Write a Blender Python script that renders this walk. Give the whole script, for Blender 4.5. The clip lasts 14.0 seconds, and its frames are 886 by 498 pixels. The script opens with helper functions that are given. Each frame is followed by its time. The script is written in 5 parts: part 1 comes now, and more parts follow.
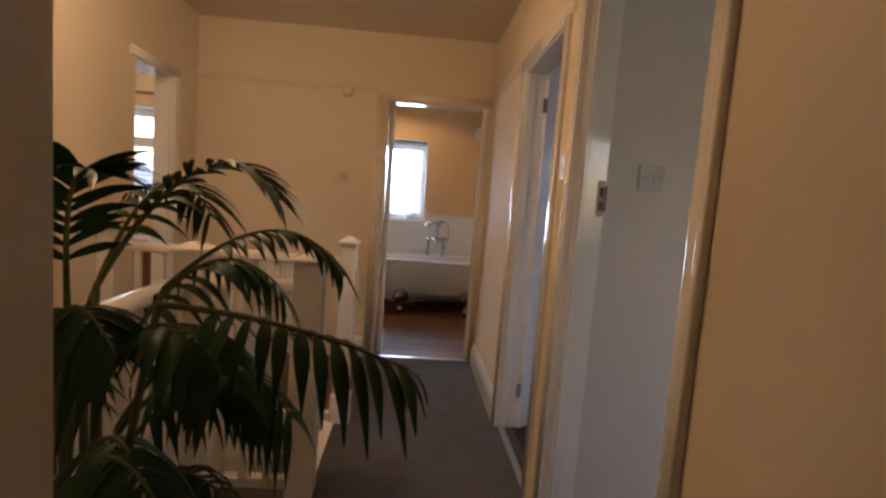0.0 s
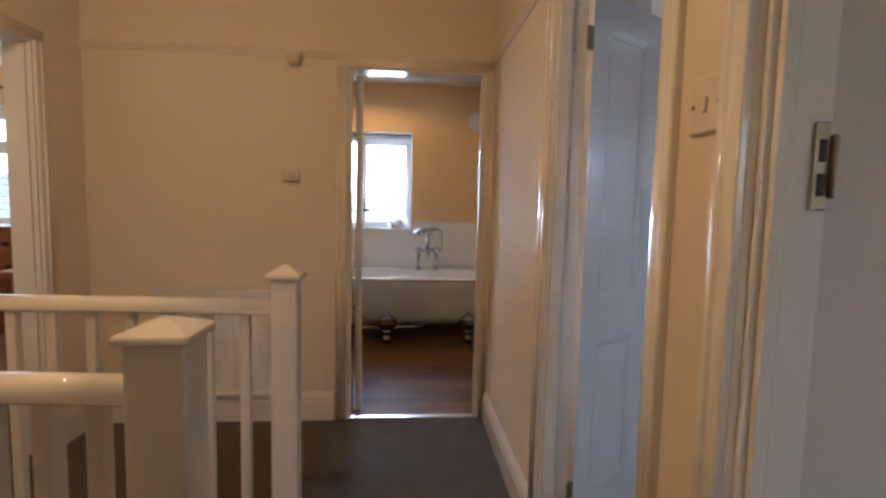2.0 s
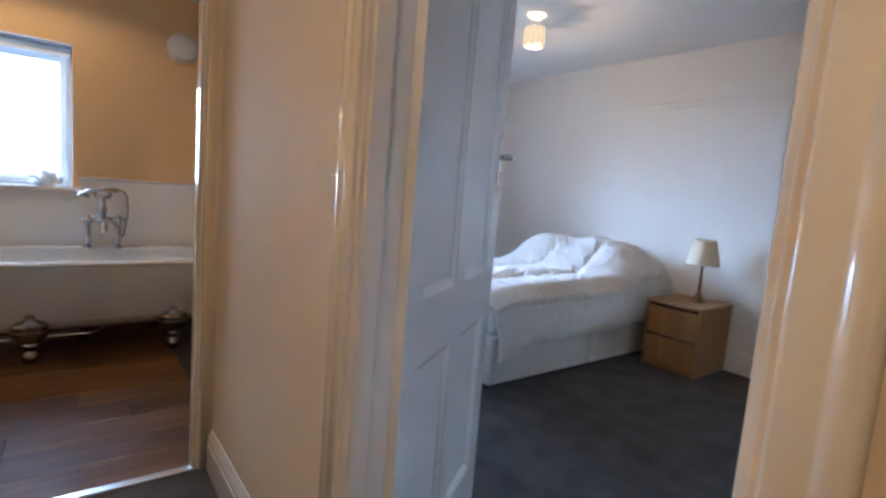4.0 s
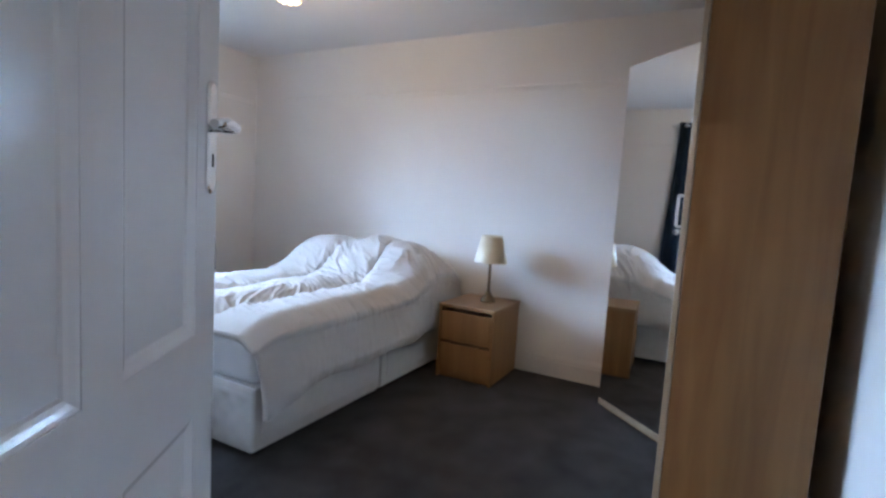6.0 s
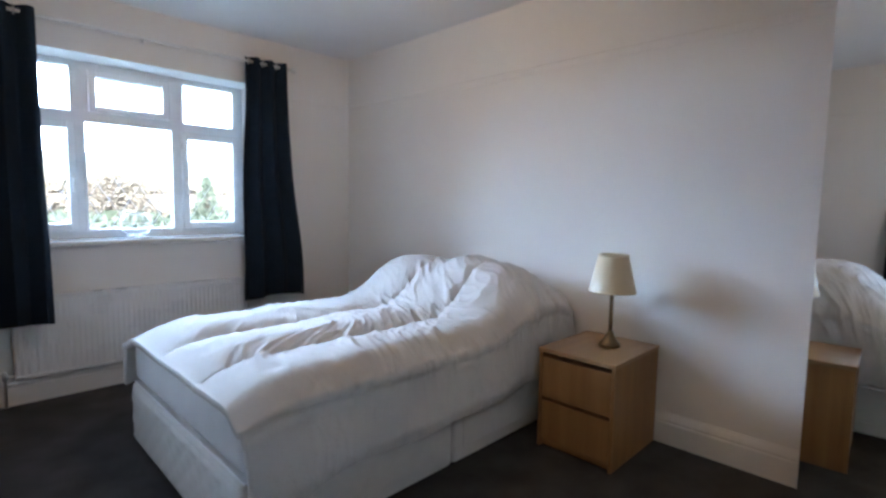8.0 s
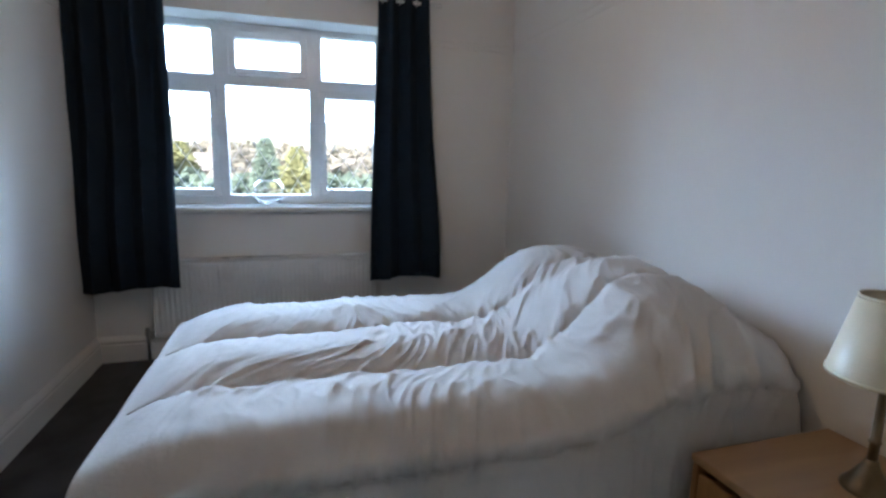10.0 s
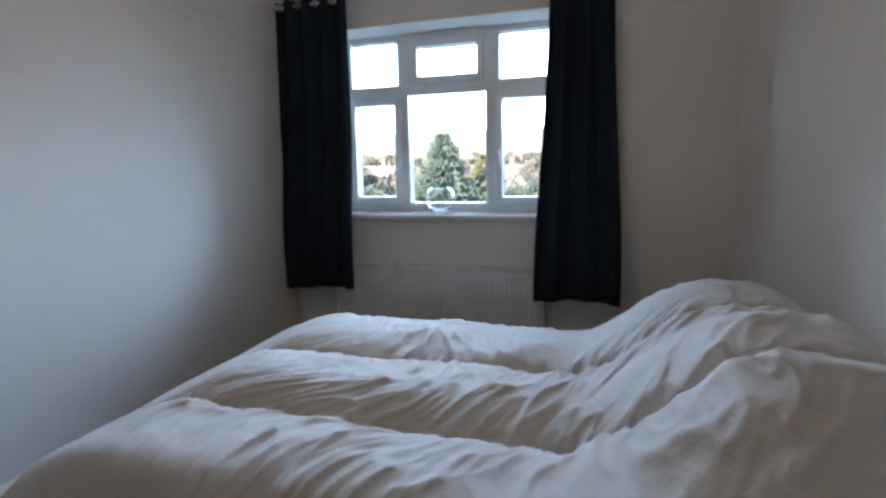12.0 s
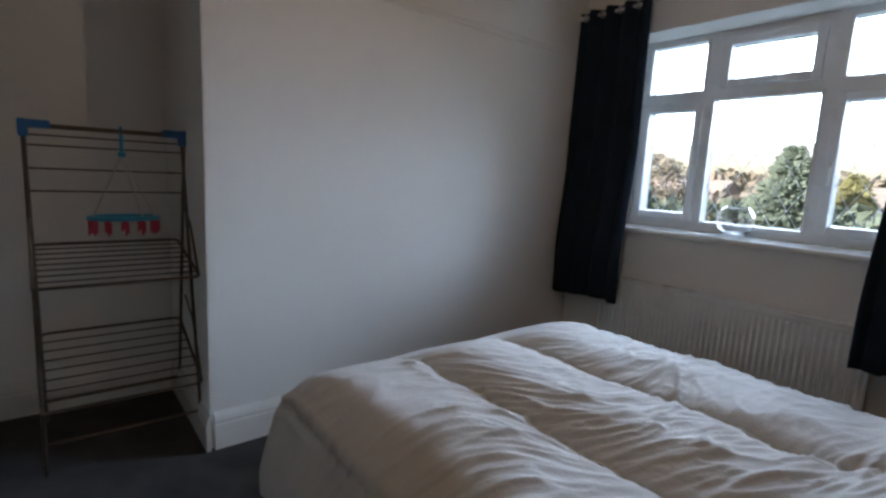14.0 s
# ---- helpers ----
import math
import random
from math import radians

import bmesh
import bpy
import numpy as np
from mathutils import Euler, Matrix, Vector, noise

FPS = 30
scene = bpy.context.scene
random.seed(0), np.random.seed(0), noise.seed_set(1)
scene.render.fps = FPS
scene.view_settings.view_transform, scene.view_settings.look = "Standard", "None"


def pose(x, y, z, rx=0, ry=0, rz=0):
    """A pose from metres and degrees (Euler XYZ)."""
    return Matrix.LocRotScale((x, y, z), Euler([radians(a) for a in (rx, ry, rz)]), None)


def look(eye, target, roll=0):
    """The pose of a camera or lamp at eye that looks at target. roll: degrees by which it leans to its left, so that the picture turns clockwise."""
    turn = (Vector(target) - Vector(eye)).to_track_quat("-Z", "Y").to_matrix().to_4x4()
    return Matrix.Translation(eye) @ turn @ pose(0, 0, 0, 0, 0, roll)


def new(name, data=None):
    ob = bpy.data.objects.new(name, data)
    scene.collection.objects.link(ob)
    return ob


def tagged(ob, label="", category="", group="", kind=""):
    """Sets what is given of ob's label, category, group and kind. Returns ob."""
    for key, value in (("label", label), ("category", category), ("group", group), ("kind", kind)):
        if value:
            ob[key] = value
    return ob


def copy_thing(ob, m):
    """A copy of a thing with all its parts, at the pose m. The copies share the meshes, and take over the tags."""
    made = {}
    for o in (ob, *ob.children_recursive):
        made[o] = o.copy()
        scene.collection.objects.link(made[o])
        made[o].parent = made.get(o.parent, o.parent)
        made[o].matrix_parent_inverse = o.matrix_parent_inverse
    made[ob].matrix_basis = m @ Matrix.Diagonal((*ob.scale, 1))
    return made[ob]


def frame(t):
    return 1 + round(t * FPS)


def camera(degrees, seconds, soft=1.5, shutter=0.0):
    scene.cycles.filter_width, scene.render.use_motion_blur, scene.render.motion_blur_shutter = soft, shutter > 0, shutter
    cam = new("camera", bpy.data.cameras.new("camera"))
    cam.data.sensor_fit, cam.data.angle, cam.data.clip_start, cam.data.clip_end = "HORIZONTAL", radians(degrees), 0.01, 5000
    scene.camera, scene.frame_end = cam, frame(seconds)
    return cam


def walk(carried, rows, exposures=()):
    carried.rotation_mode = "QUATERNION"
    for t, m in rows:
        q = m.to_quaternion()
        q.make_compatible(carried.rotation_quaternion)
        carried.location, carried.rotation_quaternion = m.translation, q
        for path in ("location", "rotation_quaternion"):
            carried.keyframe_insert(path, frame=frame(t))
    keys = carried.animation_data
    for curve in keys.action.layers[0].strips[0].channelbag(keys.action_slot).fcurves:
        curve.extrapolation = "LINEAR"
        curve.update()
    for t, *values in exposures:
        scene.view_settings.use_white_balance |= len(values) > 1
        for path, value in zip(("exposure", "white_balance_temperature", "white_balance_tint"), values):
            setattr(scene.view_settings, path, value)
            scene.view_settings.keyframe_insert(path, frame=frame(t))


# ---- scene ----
cam = camera(83.5, 14.0, soft=2.7)
PATH = [
    (0, (-0.064, -0.111, 1.264), (0.071, 1.875, 1.074), 4.3),
    (0.5, (-0.007, 0.121, 1.262), (0.175, 2.105, 1.086), 2.7),
    (1, (0.047, 0.409, 1.263), (0.126, 2.396, 1.055), 1.9),
    (1.5, (0.04, 0.682, 1.248), (0.062, 2.672, 1.053), 1.5),
    (2, (-0.002, 0.921, 1.247), (0.161, 2.907, 1.075), 1.3),
    (2.5, (-0.009, 1.156, 1.236), (0.372, 3.111, 1.054), 0.9),
    (3, (-0.025, 1.375, 1.212), (0.605, 3.256, 0.96), 1.4),
    (3.5, (0.031, 1.575, 1.191), (0.913, 3.353, 0.949), 2.9),
    (4, (0.03, 1.703, 1.183), (1.244, 3.277, 0.957), 4.6),
    (4.2, (0.054, 1.739, 1.184), (1.364, 3.235, 0.967), 4.0),
    (6.3, (0.684, 2.169, 1.209), (2.455, 3.078, 1.021), 3.7),
    (6.5, (0.745, 2.192, 1.212), (2.511, 3.111, 1.021), 3.6),
    (7, (0.978, 2.231, 1.214), (2.665, 3.275, 0.968), 2.1),
    (7.5, (1.213, 2.256, 1.22), (2.777, 3.486, 1.021), 0.9),
    (10, (2.573, 2.723, 1.26), (3.142, 4.61, 0.922), 1.2),
    (10.5, (2.791, 2.84, 1.259), (3.107, 4.783, 0.904), 0.6),
    (11, (3.009, 2.93, 1.255), (3.033, 4.901, 0.915), -0.1),
    (11.5, (3.211, 3.026, 1.25), (2.929, 4.977, 0.913), -0.5),
    (12, (3.364, 3.132, 1.237), (2.791, 5.023, 0.926), -1.0),
    (12.5, (3.469, 3.226, 1.232), (2.62, 5.011, 0.926), -0.9),
    (13, (3.573, 3.28, 1.222), (2.435, 4.892, 0.899), 0.5),
    (13.5, (3.608, 3.28, 1.233), (2.247, 4.708, 0.902), 1.5),
    (14, (3.562, 3.251, 1.234), (2.017, 4.485, 0.936), 2.8),
]
EXPOSURES = [(0, 2.42, 6350, 22), (1.5, 2.5, 6200, 22), (2.0, 2.6, 5950, 19), (2.5, 2.58, 5400, 16), (3.5, 2.65, 5250, 16), (4.2, 2.62, 5550, 16), (6.3, 2.62, 5650, 16), (7.7, 2.42, 5850, 16), (9.8, 1.9, 5850, 14), (11, 1.62, 5800, 14), (12.5, 1.36, 6300, 16), (14, 1.2, 6550, 18)]
walk(cam, [(t, look(e, g, r)) for t, e, g, r in PATH], EXPOSURES)

# ---- light ----
world = bpy.data.worlds.new("world")
scene.world = world
world.use_nodes = True
wn = world.node_tree.nodes
sky = wn.new("ShaderNodeTexSky")
sky.sky_type, sky.sun_disc = "NISHITA", False
sky.sun_elevation, sky.sun_rotation = radians(24), radians(200)
sky.air_density, sky.dust_density, sky.ozone_density = 1.0, 2.0, 0.7
wn["Background"].inputs["Strength"].default_value = 0.15
world.node_tree.links.new(sky.outputs["Color"], wn["Background"].inputs["Color"])

sun = new("sun", bpy.data.lights.new("sun", "SUN"))
sun.data.energy, sun.data.angle, sun.data.color = 4.8, radians(0.6), (1.0, 0.93, 0.82)
sun.matrix_world = look((0, 0, 0), (math.sin(radians(20)) * 1.0, math.cos(radians(20)), -math.tan(radians(24))))


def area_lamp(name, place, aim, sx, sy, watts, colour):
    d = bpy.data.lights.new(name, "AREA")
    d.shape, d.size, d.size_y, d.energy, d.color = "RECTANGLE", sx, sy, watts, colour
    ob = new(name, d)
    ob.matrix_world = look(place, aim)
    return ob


def bulb_lamp(name, place, watts, colour, radius=0.05):
    d = bpy.data.lights.new(name, "POINT")
    d.energy, d.color, d.shadow_soft_size = watts, colour, radius
    ob = new(name, d)
    ob.location = place
    return ob


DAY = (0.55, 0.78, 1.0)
WARM = (1.0, 0.665, 0.345)
# area lamp added outside the rear windows to stand in for sky light
area_lamp("sky_standin_rear", (2.2, 12.0, 3.4), (2.2, 6.3, 1.4), 10.0, 3.0, 730, DAY)
# another added lamp, outside the unseen front window, brightens the front room
area_lamp("sky_standin_front", (2.3, -2.4, 2.9), (2.2, 0.0, 0.9), 1.8, 1.0, 13, DAY)
bulb_lamp("bulb_landing", (-0.95, 1.75, 2.335), 4.2, WARM, 0.02)
# lamp added at the bathroom pane, glowing in place of the bright sky
area_lamp("sky_standin_bathroom", (-0.188, 6.292, 1.477), (-0.188, 5.0, 1.477), 0.38, 0.77, 2.0, DAY)
spot = new("bulb_bathroom", bpy.data.lights.new("bulb_bathroom", "SPOT"))
spot.data.energy, spot.data.color, spot.data.shadow_soft_size = 2.3, (1.0, 0.70, 0.38), 0.016
spot.data.spot_size, spot.data.spot_blend = radians(172), 0.35
spot.matrix_world = look((-0.30, 5.45, 2.345), (-0.30, 5.4501, 0))
bulb_lamp("bulb_bedroom", (2.70, 4.30, 2.225), 2.3, WARM, 0.014)
bulb_lamp("bulb_back_room", (-2.9, 4.3, 2.335), 6, WARM, 0.03)


# ---- materials ----
def mat(name, colour, rough=0.6, metal=0.0, var=0.08, scale=6.0, fine=80.0, bump=0.1, spec=0.5, sheen=0.0, stretch=(1, 1, 1), rand=0.0, gloss_var=0.08):
    m = bpy.data.materials.new(name)
    m.use_nodes = True
    nt = m.node_tree
    b = nt.nodes["Principled BSDF"]
    b.inputs["Metallic"].default_value = metal
    b.inputs["Specular IOR Level"].default_value = spec
    if sheen:
        b.inputs["Sheen Weight"].default_value = sheen
    tc = nt.nodes.new("ShaderNodeTexCoord")
    mp = nt.nodes.new("ShaderNodeMapping")
    mp.inputs["Scale"].default_value = stretch
    nt.links.new(tc.outputs["Object"], mp.inputs["Vector"])
    n1 = nt.nodes.new("ShaderNodeTexNoise")
    n1.inputs["Scale"].default_value, n1.inputs["Detail"].default_value = scale, 4
    n2 = nt.nodes.new("ShaderNodeTexNoise")
    n2.inputs["Scale"].default_value, n2.inputs["Detail"].default_value = fine, 3
    for n in (n1, n2):
        nt.links.new(mp.outputs["Vector"], n.inputs["Vector"])
    mixv = nt.nodes.new("ShaderNodeMath")
    mixv.operation = "MULTIPLY_ADD"
    mixv.inputs[1].default_value, mixv.inputs[2].default_value = 0.4, 0.3
    nt.links.new(n2.outputs["Fac"], mixv.inputs[0])
    addv = nt.nodes.new("ShaderNodeMath")
    addv.operation = "ADD"
    nt.links.new(n1.outputs["Fac"], addv.inputs[0])
    nt.links.new(mixv.outputs[0], addv.inputs[1])
    last = addv.outputs[0]
    if rand:
        oi = nt.nodes.new("ShaderNodeObjectInfo")
        ma = nt.nodes.new("ShaderNodeMath")
        ma.operation = "MULTIPLY_ADD"
        ma.inputs[1].default_value = rand
        nt.links.new(oi.outputs["Random"], ma.inputs[0])
        nt.links.new(last, ma.inputs[2])
        last = ma.outputs[0]
    mr = nt.nodes.new("ShaderNodeMapRange")
    mr.inputs["From Min"].default_value, mr.inputs["From Max"].default_value = 0.6, 1.4 + rand
    mr.inputs["To Min"].default_value, mr.inputs["To Max"].default_value = 1 - var, 1 + var
    nt.links.new(last, mr.inputs["Value"])
    col = nt.nodes.new("ShaderNodeVectorMath")
    col.operation = "SCALE"
    col.inputs[0].default_value = colour
    nt.links.new(mr.outputs["Result"], col.inputs["Scale"])
    nt.links.new(col.outputs["Vector"], b.inputs["Base Color"])
    rr = nt.nodes.new("ShaderNodeMapRange")
    rr.inputs["To Min"].default_value, rr.inputs["To Max"].default_value = max(0.02, rough - gloss_var), min(1, rough + gloss_var)
    nt.links.new(n1.outputs["Fac"], rr.inputs["Value"])
    nt.links.new(rr.outputs["Result"], b.inputs["Roughness"])
    if bump:
        bp = nt.nodes.new("ShaderNodeBump")
        bp.inputs["Strength"].default_value, bp.inputs["Distance"].default_value = bump, 0.004
        nt.links.new(n2.outputs["Fac"], bp.inputs["Height"])
        nt.links.new(bp.outputs["Normal"], b.inputs["Normal"])
    return m


def wood(name, dark, light, rough=0.4, grain=(1, 14, 14), scale=3.0, rand=0.0, contrast=1.0):
    m = mat(name, light, rough, stretch=grain, scale=scale, fine=40, bump=0.06, rand=0)
    nt = m.node_tree
    b = nt.nodes["Principled BSDF"]
    mp = nt.nodes["Mapping"]
    ns = nt.nodes.new("ShaderNodeTexNoise")
    ns.inputs["Scale"].default_value, ns.inputs["Detail"].default_value, ns.inputs["Distortion"].default_value = scale, 6, 0.6
    nt.links.new(mp.outputs["Vector"], ns.inputs["Vector"])
    rp = nt.nodes.new("ShaderNodeValToRGB")
    rp.color_ramp.elements[0].position, rp.color_ramp.elements[1].position = 0.5 - 0.2 * contrast, 0.5 + 0.2 * contrast
    rp.color_ramp.elements[0].color, rp.color_ramp.elements[1].color = (*dark, 1), (*light, 1)
    val = ns.outputs["Fac"]
    if rand:
        oi = nt.nodes.new("ShaderNodeObjectInfo")
        ma = nt.nodes.new("ShaderNodeMath")
        ma.operation = "MULTIPLY_ADD"
        ma.inputs[1].default_value = rand
        nt.links.new(oi.outputs["Random"], ma.inputs[0])
        nt.links.new(val, ma.inputs[2])
        sb = nt.nodes.new("ShaderNodeMath")
        sb.operation = "SUBTRACT"
        sb.inputs[1].default_value = rand / 2
        nt.links.new(ma.outputs[0], sb.inputs[0])
        val = sb.outputs[0]
    nt.links.new(val, rp.inputs["Fac"])
    nt.links.new(rp.outputs["Color"], b.inputs["Base Color"])
    return m


def glow(name, colour, strength):
    m = bpy.data.materials.new(name)
    m.use_nodes = True
    b = m.node_tree.nodes["Principled BSDF"]
    b.inputs["Base Color"].default_value = (0.10, 0.08, 0.05, 1)
    b.inputs["Emission Color"].default_value = (*colour, 1)
    b.inputs["Emission Strength"].default_value = strength
    b.inputs["Roughness"].default_value = 0.25
    return m


def glass(name, tint=(1, 1, 1), rough=0.0, ior=1.45):
    m = bpy.data.materials.new(name)
    m.use_nodes = True
    b = m.node_tree.nodes["Principled BSDF"]
    b.inputs["Base Color"].default_value = (*tint, 1)
    b.inputs["Transmission Weight"].default_value = 1.0
    b.inputs["Roughness"].default_value = rough
    b.inputs["IOR"].default_value = ior
    return m


M_CREAM = mat("cream_wall_paint", (0.76, 0.66, 0.52), 0.75, var=0.035, scale=1.6, fine=160, bump=0.05, spec=0.3)
M_PALE = mat("pale_wall_paint", (0.80, 0.77, 0.72), 0.6, var=0.035, scale=1.4, fine=150, bump=0.05, spec=0.4)
M_GREYWALL = mat("grey_wall_paint", (0.62, 0.58, 0.53), 0.7, var=0.04, scale=1.6, fine=150, bump=0.05, spec=0.3)
M_BATHWALL = mat("peach_wall_paint", (0.78, 0.53, 0.28), 0.75, var=0.04, scale=1.8, fine=150, bump=0.05, spec=0.3)
M_BACKWALL = mat("apricot_wall_paint", (0.78, 0.62, 0.42), 0.75, var=0.04, scale=1.8, fine=150, bump=0.05, spec=0.3)
M_CEIL = mat("white_ceiling_paint", (0.80, 0.79, 0.77), 0.85, var=0.03, scale=1.2, fine=120, bump=0.10, spec=0.2)
M_CEILC = mat("cream_ceiling_paint", (0.76, 0.68, 0.56), 0.85, var=0.03, scale=1.2, fine=120, bump=0.10, spec=0.2)
M_GLOSS = mat("white_gloss_paint", (0.80, 0.77, 0.72), 0.09, var=0.03, scale=5, fine=40, bump=0.02, gloss_var=0.03, spec=0.5)
M_GLOSSCREAM = mat("cream_gloss_paint", (0.78, 0.70, 0.58), 0.10, var=0.03, scale=5, fine=40, bump=0.02, gloss_var=0.03)
M_DOOR = mat("white_door_gloss", (0.82, 0.83, 0.83), 0.19, var=0.03, scale=4, fine=40, bump=0.02, gloss_var=0.03, spec=0.5)
M_CARPET = mat("grey_loop_carpet", (0.105, 0.095, 0.088), 0.95, var=0.28, scale=9, fine=260, bump=0.7, spec=0.1, sheen=0.15)
rib_nodes = M_CARPET.node_tree.nodes
rib_links = M_CARPET.node_tree.links
rib = rib_nodes.new("ShaderNodeTexWave")
rib.wave_type, rib.bands_direction = "BANDS", "X"
rib.inputs["Scale"].default_value, rib.inputs["Distortion"].default_value = 38.0, 0.6
rib_links.new(rib_nodes["Texture Coordinate"].outputs["Object"], rib.inputs["Vector"])
rib_bump = rib_nodes.new("ShaderNodeBump")
rib_bump.inputs["Strength"].default_value, rib_bump.inputs["Distance"].default_value = 0.8, 0.003
rib_links.new(rib.outputs["Fac"], rib_bump.inputs["Height"])
rib_links.new(rib_nodes["Bump"].outputs["Normal"], rib_bump.inputs["Normal"])
rib_links.new(rib_bump.outputs["Normal"], rib_nodes["Principled BSDF"].inputs["Normal"])
M_BROWNCARPET = mat("brown_loop_carpet", (0.115, 0.085, 0.062), 0.95, var=0.25, scale=9, fine=260, bump=0.7, spec=0.1, sheen=0.15)
M_PILE = mat("charcoal_pile_carpet", (0.041, 0.038, 0.038), 1.0, var=0.85, scale=5.5, fine=150, bump=0.9, spec=0.05, sheen=0.12)
M_PLANK = wood("walnut_laminate", (0.095, 0.040, 0.011), (0.21, 0.098, 0.031), 0.58, (1, 12, 12), 2.2, rand=0.25)
M_PLANK.node_tree.nodes["Principled BSDF"].inputs["Specular IOR Level"].default_value = 0.2
M_OAK = wood("light_oak_veneer", (0.22, 0.103, 0.034), (0.34, 0.175, 0.060), 0.42, (9, 9, 0.7), 2.0, contrast=1.3)
M_OAKTOP = wood("light_oak_top", (0.27, 0.150, 0.064), (0.36, 0.215, 0.098), 0.38, (0.7, 9, 9), 2.0, contrast=1.3)
M_OAKEDGE = wood("pale_oak_edge", (0.46, 0.37, 0.25), (0.56, 0.46, 0.33), 0.4, (9, 9, 0.7), 2.0)
M_PINE = wood("antique_pine", (0.13, 0.036, 0.012), (0.26, 0.085, 0.028), 0.32, (1, 10, 10), 2.4)
M_CHROME = mat("polished_chrome", (0.78, 0.78, 0.78), 0.10, 1.0, var=0.03, scale=8, fine=50, bump=0.0, gloss_var=0.04)
M_STEEL = mat("satin_steel", (0.55, 0.53, 0.50), 0.32, 1.0, var=0.06, scale=8, fine=70, bump=0.03)
# chrome with a darker, slightly mottled base colour, for the bath feet
M_DARKCHROME = mat("dark_chrome", (0.34, 0.33, 0.32), 0.16, 1.0, var=0.15, scale=14, fine=60, bump=0.03)
M_HINGE = mat("dull_brass_hinge", (0.30, 0.26, 0.20), 0.45, 0.9, var=0.15, scale=12, fine=90, bump=0.1)
M_BRONZE = mat("antique_brass", (0.20, 0.145, 0.085), 0.35, 0.95, var=0.15, scale=14, fine=70, bump=0.08)
M_IRON = mat("black_iron", (0.02, 0.02, 0.02), 0.5, 0.6, var=0.2, scale=14, fine=80, bump=0.1)
M_ENAMEL = mat("white_enamel", (0.84, 0.83, 0.80), 0.12, var=0.02, scale=3, fine=30, bump=0.0)
M_TUBOUT = mat("grey_white_enamel", (0.62, 0.63, 0.65), 0.3, var=0.03, scale=3, fine=40, bump=0.03)
M_PLASTIC = mat("white_plastic", (0.78, 0.77, 0.74), 0.3, var=0.03, scale=8, fine=60, bump=0.02)
M_CREAMPL = mat("ivory_plastic", (0.70, 0.62, 0.48), 0.35, var=0.04, scale=8, fine=60, bump=0.02)
M_GREYPL = mat("grey_plastic", (0.46, 0.44, 0.43), 0.32, var=0.04, scale=8, fine=60, bump=0.02)
M_UPVC = mat("white_upvc", (0.82, 0.83, 0.84), 0.28, var=0.02, scale=6, fine=60, bump=0.0)
M_RAD = mat("white_radiator_enamel", (0.80, 0.79, 0.77), 0.28, var=0.03, scale=5, fine=60, bump=0.02)
M_DUVET = mat("white_cotton_duvet", (0.585, 0.56, 0.535), 0.85, var=0.05, scale=7, fine=90, bump=0.3, spec=0.2, sheen=0.1)
M_MATT = mat("white_mattress_ticking", (0.74, 0.74, 0.75), 0.85, var=0.05, scale=9, fine=180, bump=0.25, spec=0.2, sheen=0.2)
M_DIVAN = mat("pale_damask_divan", (0.66, 0.64, 0.61), 0.75, var=0.08, scale=16, fine=150, bump=0.3, spec=0.25, sheen=0.2)
M_CURTAIN = mat("dark_navy_curtain_cotton", (0.014, 0.024, 0.038), 0.8, var=0.25, scale=7, fine=240, bump=0.3, spec=0.08)
M_SHADE = mat("cream_silk_shade", (0.68, 0.59, 0.42), 0.36, var=0.04, scale=8, fine=200, bump=0.15)
M_MIRROR = mat("mirror_silver", (0.86, 0.88, 0.88), 0.02, 1.0, var=0.0, scale=4, fine=40, bump=0.0, gloss_var=0.0)
M_BLUE = mat("blue_plastic", (0.015, 0.13, 0.36), 0.35, var=0.08, scale=12, fine=90, bump=0.03)
M_CYAN = mat("turquoise_plastic", (0.02, 0.28, 0.50), 0.35, var=0.08, scale=12, fine=90, bump=0.03)
M_RED = mat("red_pink_plastic", (0.50, 0.035, 0.065), 0.4, var=0.1, scale=12, fine=90, bump=0.03)
M_WIRE = mat("bronze_coated_wire", (0.13, 0.095, 0.065), 0.4, 0.5, var=0.12, scale=12, fine=90, bump=0.03)
M_CORD = mat("white_cord", (0.6, 0.58, 0.55), 0.7, var=0.05)
M_LEAF = mat("dark_palm_leaf", (0.014, 0.056, 0.020), 0.45, var=0.4, scale=6, fine=50, bump=0.08, spec=0.25)
M_STALK = mat("palm_stalk", (0.10, 0.13, 0.035), 0.5, var=0.25, scale=8, fine=60, bump=0.1)
M_POT = mat("terracotta_pot", (0.28, 0.12, 0.06), 0.8, var=0.2, scale=9, fine=90, bump=0.2)
M_SOIL = mat("potting_soil", (0.03, 0.02, 0.013), 1.0, var=0.4, scale=20, fine=120, bump=0.8)
M_WINGLASS = glass("window_glass", (1, 1, 1), 0.0, 1.05)
M_FROST = glass("frosted_glass", (1, 1, 1), 0.45, 1.3)
M_GLASS = glass("clear_glass", (1, 1, 1), 0.0, 1.45)
M_LEAD = mat("lead_came", (0.66, 0.68, 0.70), 0.5, 0.3, var=0.1, scale=20, fine=90, bump=0.05)
M_GLOWGLASS = glow("lit_glass_shade", (1.0, 0.62, 0.20), 0.20)
M_GLOWBEAD = glow("lit_glass_tube", (1.0, 0.74, 0.40), 0.15)
M_GRASS = mat("winter_grass", (0.07, 0.10, 0.035), 0.95, var=0.35, scale=0.4, fine=8, bump=0.4, spec=0.1)
M_BARK = mat("bark", (0.09, 0.065, 0.045), 0.9, var=0.3, scale=5, fine=30, bump=0.5)
